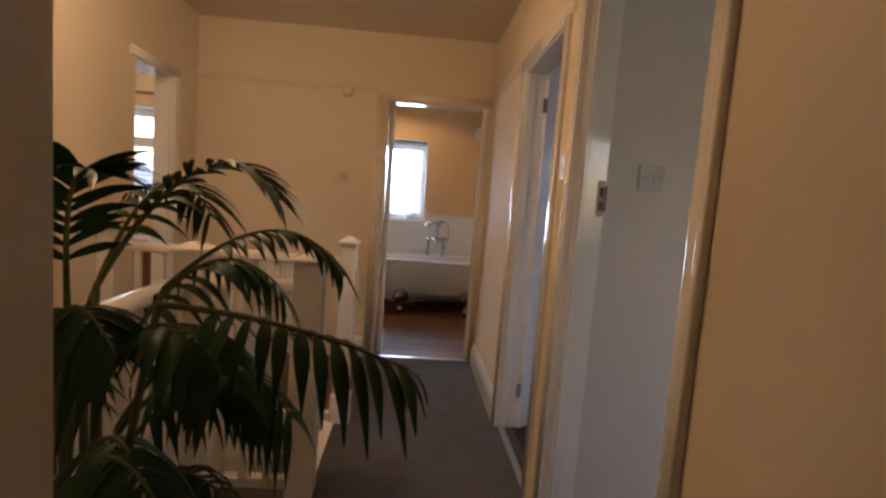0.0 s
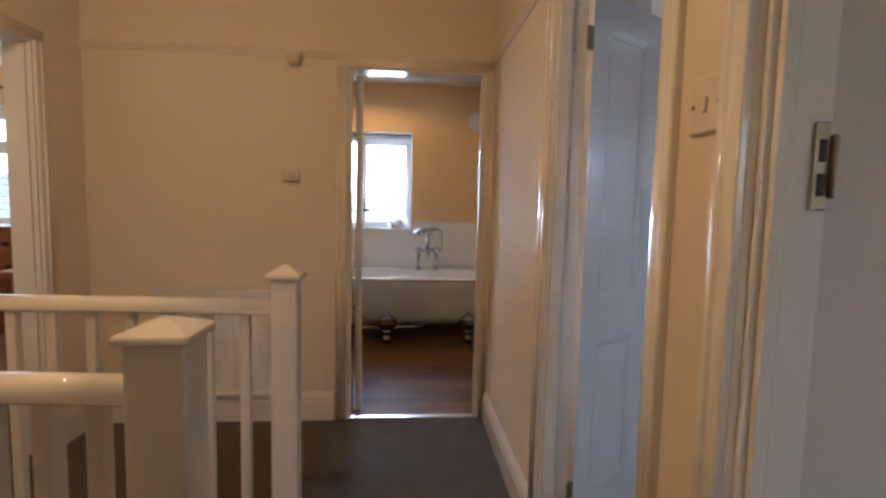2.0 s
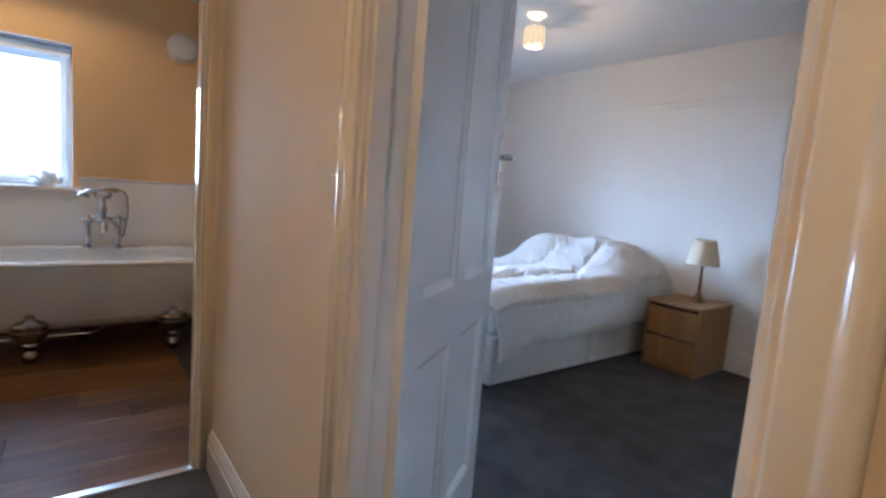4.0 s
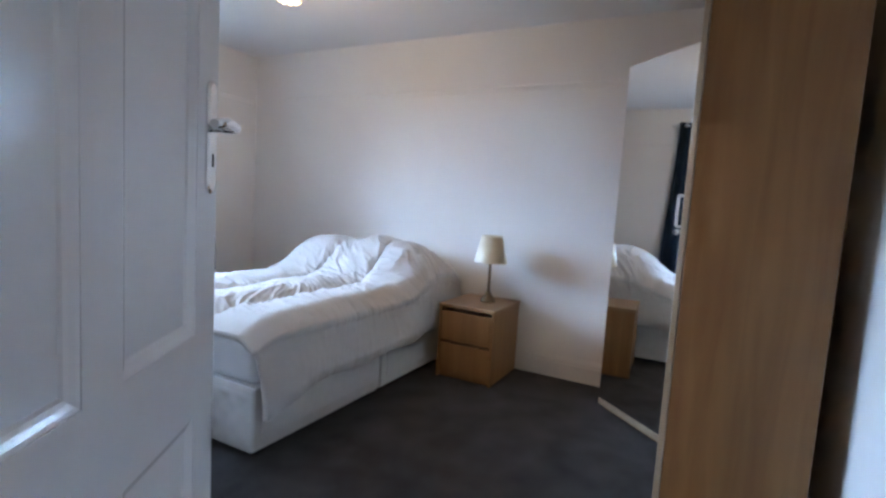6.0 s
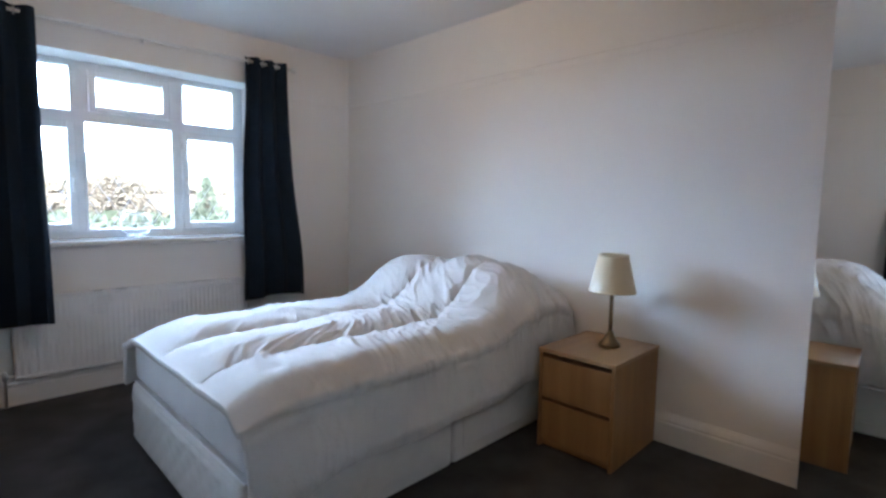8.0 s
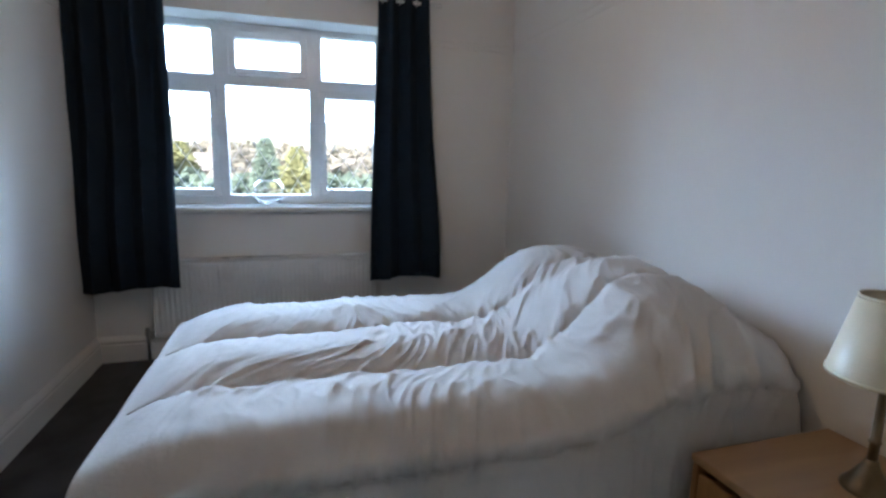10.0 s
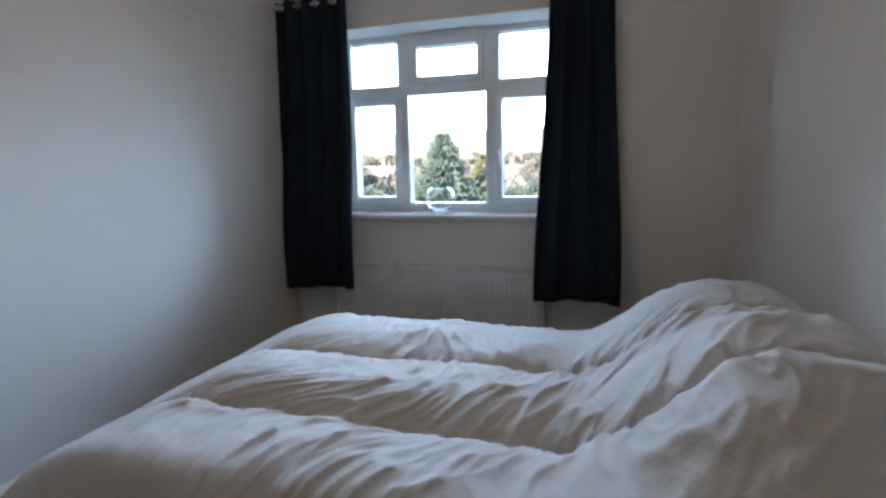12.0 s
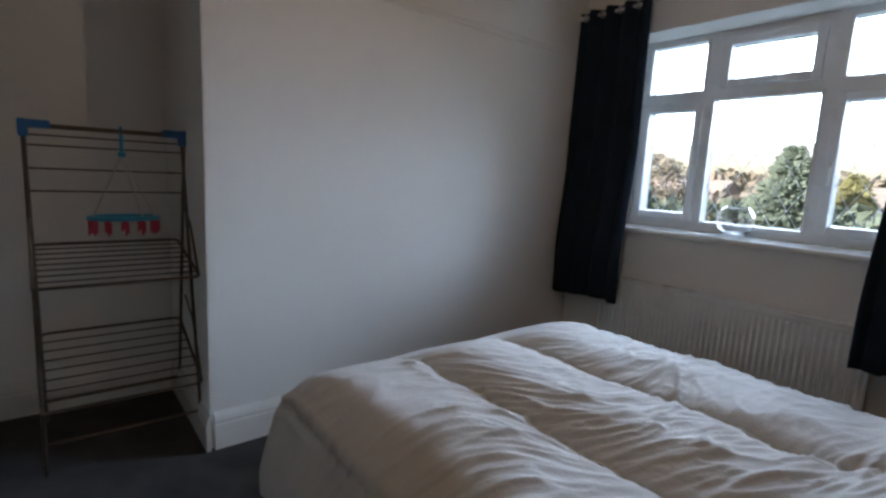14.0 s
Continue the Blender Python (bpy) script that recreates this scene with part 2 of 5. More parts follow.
# leaf, twig, brick and roof colours are paled to put haze into them
M_CONIFER = mat("conifer_needles", (0.105, 0.145, 0.118), 0.8, var=0.5, scale=1.5, fine=12, bump=0.0, spec=0.15)
M_GOLDCON = mat("golden_conifer_needles", (0.16, 0.17, 0.085), 0.8, var=0.45, scale=1.5, fine=12, bump=0.0, spec=0.15)
M_TWIG = mat("bare_winter_twigs", (0.215, 0.21, 0.18), 0.9, var=0.4, scale=1.5, fine=12, bump=0.0, spec=0.1)
M_BRICK = mat("red_brown_brick", (0.25, 0.19, 0.16), 0.85, var=0.25, scale=2, fine=20, bump=0.3)
M_RENDER = mat("white_house_render", (0.70, 0.68, 0.64), 0.85, var=0.08, scale=2, fine=20, bump=0.2)
M_ROOF = mat("brown_roof_tile", (0.26, 0.24, 0.225), 0.8, var=0.25, scale=3, fine=25, bump=0.4)
M_SLATE = mat("blue_grey_slate", (0.13, 0.16, 0.20), 0.6, var=0.2, scale=3, fine=25, bump=0.3)
M_DARKPANE = mat("dark_window_pane", (0.03, 0.035, 0.04), 0.1, var=0.1, scale=2, fine=10, bump=0.0)


# ---- building blocks ----
def put(bm, x0, y0, z0, x1, y1, z1, bevel=0.0, seg=2, m=None):
    """Adds a box, its edges rounded by bevel, to bm."""
    t = bmesh.new()
    bmesh.ops.create_cube(t, size=1)
    for v in t.verts:
        v.co = Vector(((x0 + x1) / 2 + v.co.x * (x1 - x0), (y0 + y1) / 2 + v.co.y * (y1 - y0), (z0 + z1) / 2 + v.co.z * (z1 - z0)))
    if bevel:
        bmesh.ops.bevel(t, geom=t.edges[:], offset=bevel, segments=seg, affect="EDGES", profile=0.5)
    if m is not None:
        bmesh.ops.transform(t, matrix=m, verts=t.verts)
    me = bpy.data.meshes.new("tmp")
    t.to_mesh(me)
    t.free()
    bm.from_mesh(me)
    bpy.data.meshes.remove(me)
    return bm


def box(*a, **k):
    return put(bmesh.new(), *a, **k)


def lathe(profile, seg=24, close=True, bm=None, at=(0, 0, 0), m=None):
    """Spins (radius, height) pairs round z."""
    bm = bm or bmesh.new()
    rings = []
    for r, z in profile:
        ring = []
        for i in range(seg):
            a = 2 * math.pi * i / seg
            p = Vector((r * math.cos(a), r * math.sin(a), z))
            p = (m @ p if m is not None else p) + Vector(at)
            ring.append(bm.verts.new(p))
        rings.append(ring)
    for a, b in zip(rings, rings[1:]):
        for i in range(seg):
            f = bm.faces.new((a[i], a[(i + 1) % seg], b[(i + 1) % seg], b[i]))
            f.smooth = True
    if close:
        for ring in (rings[0], rings[-1]):
            if (ring[0].co - ring[seg // 2].co).length > 1e-5:
                bm.faces.new(ring)
    return bm


def tube(points, r, seg=8, bm=None, taper=1.0):
    """A round bar along points."""
    bm = bm or bmesh.new()
    pts = [Vector(p) for p in points]
    rings = []
    for i, p in enumerate(pts):
        d = (pts[min(i + 1, len(pts) - 1)] - pts[max(i - 1, 0)]).normalized()
        side = d.cross(Vector((0, 0, 1)))
        if side.length < 0.05:
            side = d.cross(Vector((1, 0, 0)))
        side.normalize()
        up = side.cross(d).normalized()
        rad = r * (1 + (taper - 1) * i / max(1, len(pts) - 1))
        rings.append([bm.verts.new(p + side * (rad * math.cos(2 * math.pi * k / seg)) + up * (rad * math.sin(2 * math.pi * k / seg))) for k in range(seg)])
    for a, b in zip(rings, rings[1:]):
        for k in range(seg):
            f = bm.faces.new((a[k], a[(k + 1) % seg], b[(k + 1) % seg], b[k]))
            f.smooth = True
    bm.faces.new(rings[0][::-1])
    bm.faces.new(rings[-1])
    return bm


def rounded_path(pts, r=0.03, n=5):
    """The corners of a bent wire, rounded."""
    pts = [Vector(p) for p in pts]
    out = [pts[0]]
    for a, b, c in zip(pts, pts[1:], pts[2:]):
        u, w = (a - b).normalized() * r, (c - b).normalized() * r
        for i in range(n + 1):
            s = i / n
            out.append((b + u) * (1 - s) ** 2 + b * 2 * s * (1 - s) + (b + w) * s ** 2)
    return out + [pts[-1]]


def part(name, bm, material, parent=None, label="", smooth=False):
    bmesh.ops.recalc_face_normals(bm, faces=bm.faces[:])
    me = bpy.data.meshes.new(name)
    bm.to_mesh(me)
    bm.free()
    me.materials.append(material)
    if smooth:
        for p in me.polygons:
            p.use_smooth = True
    ob = new(name, me)
    if parent is not None:
        ob.parent = parent
        ob.matrix_parent_inverse = parent.matrix_world.inverted()
    if label:
        tagged(ob, label)
    return ob


def thing(name, label, category, at=(0, 0, 0), turn=0.0, group="", kind=""):
    """An Empty at the base of a thing. Its parts are built in its own coordinates."""
    ob = new(name)
    ob.empty_display_size = 0.1
    ob.matrix_world = pose(*at, 0, 0, turn)
    return tagged(ob, label, category, group, kind)


def sub(name, bm, material, parent, label="", smooth=False):
    """A part whose mesh is given in its parent's coordinates."""
    ob = part(name, bm, material, None, label, smooth)
    ob.parent = parent
    return ob


def structure(name, bm, material, label, category, smooth=False):
    return tagged(part(name, bm, material, None, "", smooth), label, category, "", "structure")


def wall(name, axis, c0, c1, a0, a1, z0, z1, material, label, openings=()):
    """A wall of thickness c0..c1 across axis, running a0..a1, with openings (a0, a1, z0, z1) that go through it."""
    bm = bmesh.new()

    def seg(p, q, lo, hi):
        if q - p > 1e-4 and hi - lo > 1e-4:
            if axis == "x":
                put(bm, c0, p, lo, c1, q, hi)
            else:
                put(bm, p, c0, lo, q, c1, hi)
    last = a0
    for p, q, lo, hi in sorted(openings):
        seg(last, p, z0, z1)
        seg(p, q, z0, lo)
        seg(p, q, hi, z1)
        last = q
    seg(last, a1, z0, z1)
    return structure(name, bm, material, label, "wall")


H = 2.48
LOW = -2.65

# ---- walls, floors and ceilings ----
wall("wall_bathroom_front", "y", 3.75, 3.86, -1.7, 1.29, 0, H, M_CREAM, "cream painted landing wall with the bathroom doorway", [(-0.315, 0.455, 0, 1.995)])
wall("wall_landing_right", "x", 0.50, 0.60, -1.6, 3.75, 0, H, M_CREAM, "cream painted landing wall with two doorways",
     [(1.845, 2.615, 0, 1.995), (0.85, 1.60, 0, 1.995)])
structure("wall_landing_pier", box(0.483, 1.596, 0, 0.4995, 1.848, 1.994), M_CREAM, "cream plastered pier between the two doorways", "wall")
wall("wall_landing_left", "x", -1.82, -1.70, 0.28, 6.12, LOW, H, M_CREAM, "cream painted landing wall with a doorway", [(2.92, 3.40, 0, 1.96)])
# grey here puts the unlit look of this wall end into its colour
wall("wall_landing_near", "y", 0.27, 0.37, -1.70, -0.394, 0, H, M_GREYWALL, "plain wall end beside the plant, grey put in for its unlit side")
# the back and hall side walls are unseen, added to keep outside light out
wall("wall_landing_back", "y", -1.7, -1.6, -1.82, 0.60, LOW, H, M_CREAM, "unseen plain cream wall that closes the landing")
wall("wall_hall_side", "x", -1.82, -1.70, -1.6, 0.28, LOW, H, M_CREAM, "unseen plain cream wall beside the hall")
wall("wall_rear", "y", 6.12, 6.42, -5.3, 4.185, LOW, H, M_PALE, "pale painted rear wall with three window openings",
     [(-4.85, -3.05, 0.93, 2.12), (-0.80, 0.08, 1.0, 1.985), (1.70, 3.22, 0.93, 2.125)])
wall("wall_bedroom_left", "x", 1.29, 1.39, 3.75, 6.12, 0, H, M_PALE, "pale painted bedroom wall")
wall("wall_bedroom_right", "x", 4.085, 4.185, -1.8, 6.12, 0, H, M_PALE, "pale painted wall behind the bed head")
wall("wall_partition", "y", 1.605, 1.665, 0.60, 4.085, 0, H, M_GREYWALL, "pale grey partition wall between two rooms")
# unseen wall that closes the front room; its opening width sets the daylight
wall("wall_front", "y", -1.8, -1.7, 0.50, 4.085, 0, H, M_GREYWALL, "unseen pale front room wall with a window opening", [(1.60, 3.0, 0.9, 2.05)])
wall("wall_back_room_side", "x", -5.3, -5.2, 1.4, 6.12, 0, H, M_BACKWALL, "apricot painted back bedroom wall")
wall("wall_back_room_near", "y", 1.3, 1.4, -5.3, -1.82, 0, H, M_BACKWALL, "apricot painted back bedroom wall")
# paint skins of the rooms whose colour differs from the shared walls, 4 mm proud
wall("wall_bathroom_paint", "y", 6.112, 6.12, -1.70, 1.29, 0, H, M_BATHWALL, "peach painted bathroom wall round the window", [(-0.80, 0.08, 1.0, 1.985)])
wall("wall_bathroom_side_paint", "x", 1.282, 1.29, 3.86, 6.112, 0, H, M_BATHWALL, "peach painted bathroom side wall")
wall("wall_bathroom_left_paint", "x", -1.70, -1.692, 3.86, 6.112, 0, H, M_BATHWALL, "peach painted bathroom side wall")
wall("wall_bathroom_door_paint", "y", 3.86, 3.866, -1.692, 1.282, 0, H, M_BATHWALL, "peach painted bathroom wall at the door", [(-0.315, 0.455, 0, 1.995)])
wall("wall_back_room_paint", "y", 6.112, 6.12, -5.2, -1.82, 0, H, M_BACKWALL, "apricot painted wall round the window", [(-4.85, -3.05, 0.93, 2.12)])
wall("wall_alcove_paint", "x", 0.60, 0.606, 1.665, 3.75, 0, H, M_PALE, "pale painted bedroom side of the landing wall", [(1.78, 2.68, 0, 2.06)])
wall("wall_alcove_end_paint", "y", 3.744, 3.75, 0.606, 1.388, 0, H, M_PALE, "pale painted alcove end wall")
wall("wall_partition_paint", "y", 1.665, 1.671, 0.606, 4.085, 0, H, M_PALE, "pale painted bedroom side of the partition")

floor = bmesh.new()
put(floor, -0.42, -1.6, -0.2, 0.60, 3.75, 0)
put(floor, -0.93, 0.37, -0.2, -0.42, 1.93, 0)
put(floor, -1.70, -1.6, -0.2, -0.42, 0.37, 0)
structure("floor_landing", floor, M_CARPET, "grey-brown ribbed loop carpet on the landing", "carpet")
floor = bmesh.new()
put(floor, -1.70, 2.60, -0.2, -0.42, 3.75, 0.001)
structure("floor_landing_far", floor, M_BROWNCARPET, "brown loop carpet beyond the stairwell", "carpet")
structure("floor_bedroom", box(0.60, 1.605, -0.2, 4.085, 6.12, 0.0), M_PILE, "charcoal cut pile carpet with shading from footsteps", "carpet")
structure("floor_front_room", box(0.60, -1.7, -0.2, 4.085, 1.605, 0.0), M_PILE, "charcoal carpet of the front room", "carpet")
structure("floor_bathroom", box(-1.70, 3.75, -0.2, 1.29, 6.12, -0.012), M_PLANK, "dark base below the laminate boards", "floor")
structure("floor_back_room", box(-5.2, 1.4, -0.2, -1.70, 6.12, 0.0), M_BROWNCARPET, "brown carpet of the back bedroom", "carpet")
structure("floor_hall", box(-1.70, -1.6, LOW - 0.1, -0.42, 2.6, LOW), M_CARPET, "carpet of the hall downstairs", "carpet")
sw = bmesh.new()
put(sw, -0.50, 1.98, LOW, -0.42, 2.55, -0.2)
put(sw, -1.70, 2.60, LOW, -0.42, 2.68, -0.2)
put(sw, -0.93, 0.37, LOW, -0.85, 1.93, -0.2)
structure("wall_stairwell", sw, M_CREAM, "cream painted stairwell wall", "wall")
structure("ceiling_landing", box(-1.82, -1.7, H, 0.60, 3.86, H + 0.1), M_CEILC, "cream painted landing ceiling", "ceiling")
structure("ceiling_bedroom", box(0.60, -1.8, H, 4.185, 6.42, H + 0.1), M_CEIL, "white painted bedroom ceiling", "ceiling")
structure("ceiling_bathroom", box(-1.82, 3.86, H, 0.60, 6.42, H + 0.1), M_CEIL, "white painted bathroom ceiling", "ceiling")
structure("ceiling_back_room", box(-5.3, 1.3, H, -1.82, 6.42, H + 0.1), M_CEIL, "white painted back bedroom ceiling", "ceiling")


# skirting boards: a tall board with a moulded top
def skirting(a, b, inward, name="baseboard", h=0.165):
    a, b, n = Vector((*a, 0)), Vector((*b, 0)), Vector((*inward, 0))
    prof = [(0, 0), (0.020, 0), (0.020, h - 0.055), (0.016, h - 0.048), (0.018, h - 0.036), (0.012, h - 0.018), (0.006, h - 0.006), (0.004, h), (0, h)]
    bm = bmesh.new()
    rows = [[bm.verts.new(p + n * d + Vector((0, 0, z))) for d, z in prof] for p in (a, b)]
    for i in range(len(prof)):
        j = (i + 1) % len(prof)
        bm.faces.new((rows[0][i], rows[0][j], rows[1][j], rows[1][i]))
    bm.faces.new(rows[0])
    bm.faces.new(rows[1][::-1])
    return structure(name, bm, M_GLOSS, "white gloss moulded skirting board", "skirting")


skirting((0.50, 2.68), (0.50, 3.73), (-1, 0))
skirting((0.50, -1.6), (0.50, 0.78), (-1, 0))
skirting((-1.68, 3.75), (-0.385, 3.75), (0, -1))
skirting((-1.70, 3.46), (-1.70, 3.73), (1, 0))
skirting((1.39, 3.76), (1.39, 6.10), (1, 0))
skirting((1.39, 6.12), (4.065, 6.12), (0, -1))
skirting((4.085, 1.70), (4.085, 6.10), (-1, 0))
skirting((0.606, 2.70), (0.606, 3.73), (1, 0))
skirting((0.626, 3.744), (1.41, 3.744), (0, -1))
skirting((0.606, 1.671), (3.34, 1.671), (0, 1))


# picture rails
def picture_rail(a, b, inward, z=2.055, deep=1.0):
    a, b, n = Vector((*a, 0)), Vector((*b, 0)), Vector((*inward, 0))
    prof = [(0, z - 0.022), (0.008, z - 0.020), (0.012, z - 0.006), (0.022, z + 0.006), (0.024, z + 0.016), (0.014, z + 0.022), (0, z + 0.022)]
    bm = bmesh.new()
    rows = [[bm.verts.new(p + n * d * deep + Vector((0, 0, q))) for d, q in prof] for p in (a, b)]
    for i in range(len(prof)):
        j = (i + 1) % len(prof)
        bm.faces.new((rows[0][i], rows[0][j], rows[1][j], rows[1][i]))
    bm.faces.new(rows[0])
    bm.faces.new(rows[1][::-1])
    return bm


def rail_trim(a, b, inward, material, label, deep=1.0):
    structure("trim", picture_rail(a, b, inward, deep=deep), material, label, "picture rail")


rail_trim((-1.70, 3.75), (-0.385, 3.75), (0, -1), M_CREAM, "cream painted moulded picture rail on the landing")
rail_trim((0.50, 2.69), (0.50, 3.73), (-1, 0), M_CREAM, "cream painted moulded picture rail on the landing")
rail_trim((4.085, 1.70), (4.085, 6.10), (-1, 0), M_PALE, "pale painted picture rail above the bed head", 0.45)
rail_trim((1.39, 3.76), (1.39, 6.10), (1, 0), M_PALE, "pale painted picture rail in the bedroom", 0.45)
rail_trim((3.25, 6.12), (4.06, 6.12), (0, -1), M_PALE, "pale painted picture rail beside the window", 0.45)


# door casings: moulded architraves round an opening, on one face of a wall
CASING = [(0, 0), (0, 0.010), (0.03, 0.0125), (0.08, 0.0135), (0.50, 0.0138), (0.54, 0.0134), (0.58, 0.0142), (0.62, 0.0162), (0.68, 0.0182), (0.75, 0.0195),
          (0.81, 0.0188), (0.845, 0.0182), (0.88, 0.0186), (0.92, 0.0182), (0.96, 0.0165), (0.99, 0.013), (1, 0.008), (1, 0)]


def casing(axis, face, out, a0, a1, top, w=0.065, material=None, name="door_casing", label="white gloss moulded door architrave", legs="near far head"):
    """Moulded architrave on the wall face at axis=face, standing proud towards out (+1 or -1)."""
    bm = bmesh.new()

    def run(start, along, away):
        # one length of the profile: start is its inner corner, away points from the opening over the wall
        rows = []
        for q in (start, (start[0] + along[0], start[1] + along[1])):
            row = []
            for f, d in CASING:
                a, z = q[0] + away[0] * w * f, q[1] + away[1] * w * f
                row.append(bm.verts.new((face + out * d, a, z) if axis == "x" else (a, face + out * d, z)))
            rows.append(row)
        for k in range(len(CASING) - 1):
            bm.faces.new((rows[0][k], rows[0][k + 1], rows[1][k + 1], rows[1][k])).smooth = 1 < k < 15
        bm.faces.new(rows[0])
        bm.faces.new(rows[1][::-1])
    if "near" in legs:
        run((a0, 0), (0, top), (-1, 0))
    if "far" in legs:
        run((a1, 0), (0, top), (1, 0))
    if "head" in legs:
        run((a0 - w, top), (a1 - a0 + 2 * w, 0), (0, 1))
    return structure(name, bm, material or M_GLOSS, label, "door casing")


def jamb_lining(axis, c0, c1, a0, a1, top, stop_at, t=0.012):
    """Lining boards of an opening with planted door stops."""
    lining = thing("door_lining", "white gloss door lining with a planted stop", "door lining", kind="structure")

    def board(name, p0, p1, q0, q1, z0, z1):
        if axis == "y":
            p0, p1, q0, q1 = q0, q1, p0, p1
        sub(name, box(p0, q0, z0, p1, q1, z1, 0.002, 1), M_GLOSS, lining)
    s0, s1 = stop_at
    for lo, hi, sl, sh in ((a0, a0 + t, a0 + t, a0 + t + 0.012), (a1 - t, a1, a1 - t - 0.012, a1 - t)):
        board("jamb", c0, c1, lo, hi, 0, top)
        board("door_stop", s0, s1, sl, sh, 0, top - t)
    board("head", c0, c1, a0 + t, a1 - t, top - t, top)
    return lining


casing("y", 3.75, -1, -0.315, 0.455, 1.995, 0.062, M_GLOSSCREAM, label="cream gloss architrave round the bathroom doorway")
jamb_lining("y", 3.748, 3.868, -0.315, 0.455, 1.995, (3.76, 3.80))
casing("x", 0.50, -1, 1.845, 2.615, 1.995, 0.062, legs="far head")
casing("x", 0.483, -1, 1.840, 2.615, 1.995, 0.062, legs="near")
casing("x", 0.606, 1, 1.845, 2.615, 1.995, 0.062)
jamb_lining("x", 0.498, 0.608, 1.845, 2.615, 1.995, (0.51, 0.555))
casing("x", 0.50, -1, 0.85, 1.60, 1.995, 0.062, legs="near head")
casing("x", 0.483, -1, 0.85, 1.598, 1.995, 0.050, legs="far")
jamb_lining("x", 0.498, 0.602, 0.85, 1.60, 1.995, (0.51, 0.535))
casing("x", -1.70, 1, 2.92, 3.40, 1.96, 0.05, legs="far head")
jamb_lining("x", -1.825, -1.698, 2.92, 3.40, 1.96, (-1.76, -1.72))
structure("trim_bathroom_threshold", box(-0.303, 3.745, 0, 0.443, 3.785, 0.008, 0.003, 1), M_STEEL, "bright metal threshold strip at the bathroom door", "threshold")
structure("trim_bedroom_threshold", box(0.51, 1.857, 0, 0.545, 2.603, 0.008, 0.003, 1), M_STEEL, "bright metal threshold strip at the bedroom door", "threshold")


# ---- panelled doors ----
def panel_leaf(parent, w, h, t=0.038, split=0.83):
    """Stiles and rails with four recessed moulded panels, from x=0 (hinge) to x=w, thickness along y."""
    st, mid = 0.095, 0.09
    rails = [(0, 0.20), (split - 0.07, split + 0.09), (h - 0.11, h)]
    bm = bmesh.new()
    put(bm, 0, -t / 2, 0, st, t / 2, h)
    put(bm, w - st, -t / 2, 0, w, t / 2, h)
    for z0, z1 in rails:
        put(bm, st, -t / 2, z0, w - st, t / 2, z1)
    for z0, z1 in ((rails[0][1], rails[1][0]), (rails[1][1], rails[2][0])):
        put(bm, (w - mid) / 2, -t / 2, z0, (w + mid) / 2, t / 2, z1)
    leaf = sub("door_leaf", bm, M_DOOR, parent)
    for z0, z1 in ((rails[0][1], rails[1][0]), (rails[1][1], rails[2][0])):
        for b0, b1 in ((st, (w - mid) / 2), ((w + mid) / 2, w - st)):
            pb = box(b0, -0.007, z0, b1, 0.007, z1)
            for sd in (-1, 1):
                rings = [[pb.verts.new((x, sd * y, z)) for x, z in ((b0 + e, z0 + e), (b1 - e, z0 + e), (b1 - e, z1 - e), (b0 + e, z1 - e))] for e, y in ((0, t / 2 - 0.0015), (0.006, t / 2 - 0.003), (0.014, 0.0125), (0.020, 0.0105), (0.024, 0.0070))]
                for p, q in zip(rings, rings[1:]):
                    for k in range(4):
                        pb.faces.new((p[k], p[(k + 1) % 4], q[(k + 1) % 4], q[k]))
            sub("panel", pb, M_DOOR, leaf)
    return leaf


def lever_set(parent, x, z, side, toward, material=M_CHROME, t=0.038):
    """A long lever plate with its lever and keyhole on one face."""
    y = side * t / 2
    plate = bmesh.new()
    lo, hi = sorted((y, y + side * 0.007))
    ring = [(x + 0.021 * math.cos(a), z + (0.066 if k < 9 else -0.106) + 0.021 * math.sin(a)) for k, a in enumerate([math.pi * i / 8 for i in range(9)] + [math.pi + math.pi * i / 8 for i in range(9)])]
    rims = [[plate.verts.new((x + (px - x) * f, yy, z + (pz - z) * (1 - (1 - f) * 0.25))) for px, pz in ring] for yy, f in ((y, 1), (y + side * 0.004, 1), (y + side * 0.007, 0.8))]
    for a, b in zip(rims, rims[1:]):
        for k in range(18):
            plate.faces.new((a[k], a[(k + 1) % 18], b[(k + 1) % 18], b[k]))
    plate.faces.new(rims[-1])
    pl = sub("lever_plate", plate, material, parent, "polished chrome lever plate")
    bm = tube([(x, y, z), (x, y + side * 0.045, z)], 0.009, 10)
    tube(rounded_path([(x, y + side * 0.040, z), (x, y + side * 0.052, z), (x + toward * 0.06, y + side * 0.054, z + 0.004), (x + toward * 0.115, y + side * 0.050, z - 0.006)], 0.012), 0.0085, 10, bm)
    sub("lever", bm, material, pl)
    kh = box(x - 0.004, lo - 0.001, z - 0.075, x + 0.004, hi + 0.001, z - 0.05, 0.001, 1)
    sub("keyhole", kh, M_IRON, pl, "dark keyhole")


def hinge(parent, x, y, z):
    bm = box(x - 0.018, y - 0.003, z - 0.038, x + 0.018, y + 0.003, z + 0.038, 0.001, 1)
    tube([(x, y + 0.004, z - 0.038), (x, y + 0.004, z + 0.038)], 0.006, 8, bm)
    sub("hinge", bm, M_HINGE, parent, "dull steel butt hinge")


bed_door = thing("door_bedroom", "white gloss four-panel bedroom door standing open", "door", (0.612, 2.600, 0.006), 33.0, kind="structure")
panel_leaf(bed_door, 0.768, 1.972)
for z in (0.225, 1.81):
    hinge(bed_door, -0.012, -0.016, z)
lever_set(bed_door, 0.728, 1.312, -1, -1)
lever_set(bed_door, 0.728, 1.312, 1, -1)
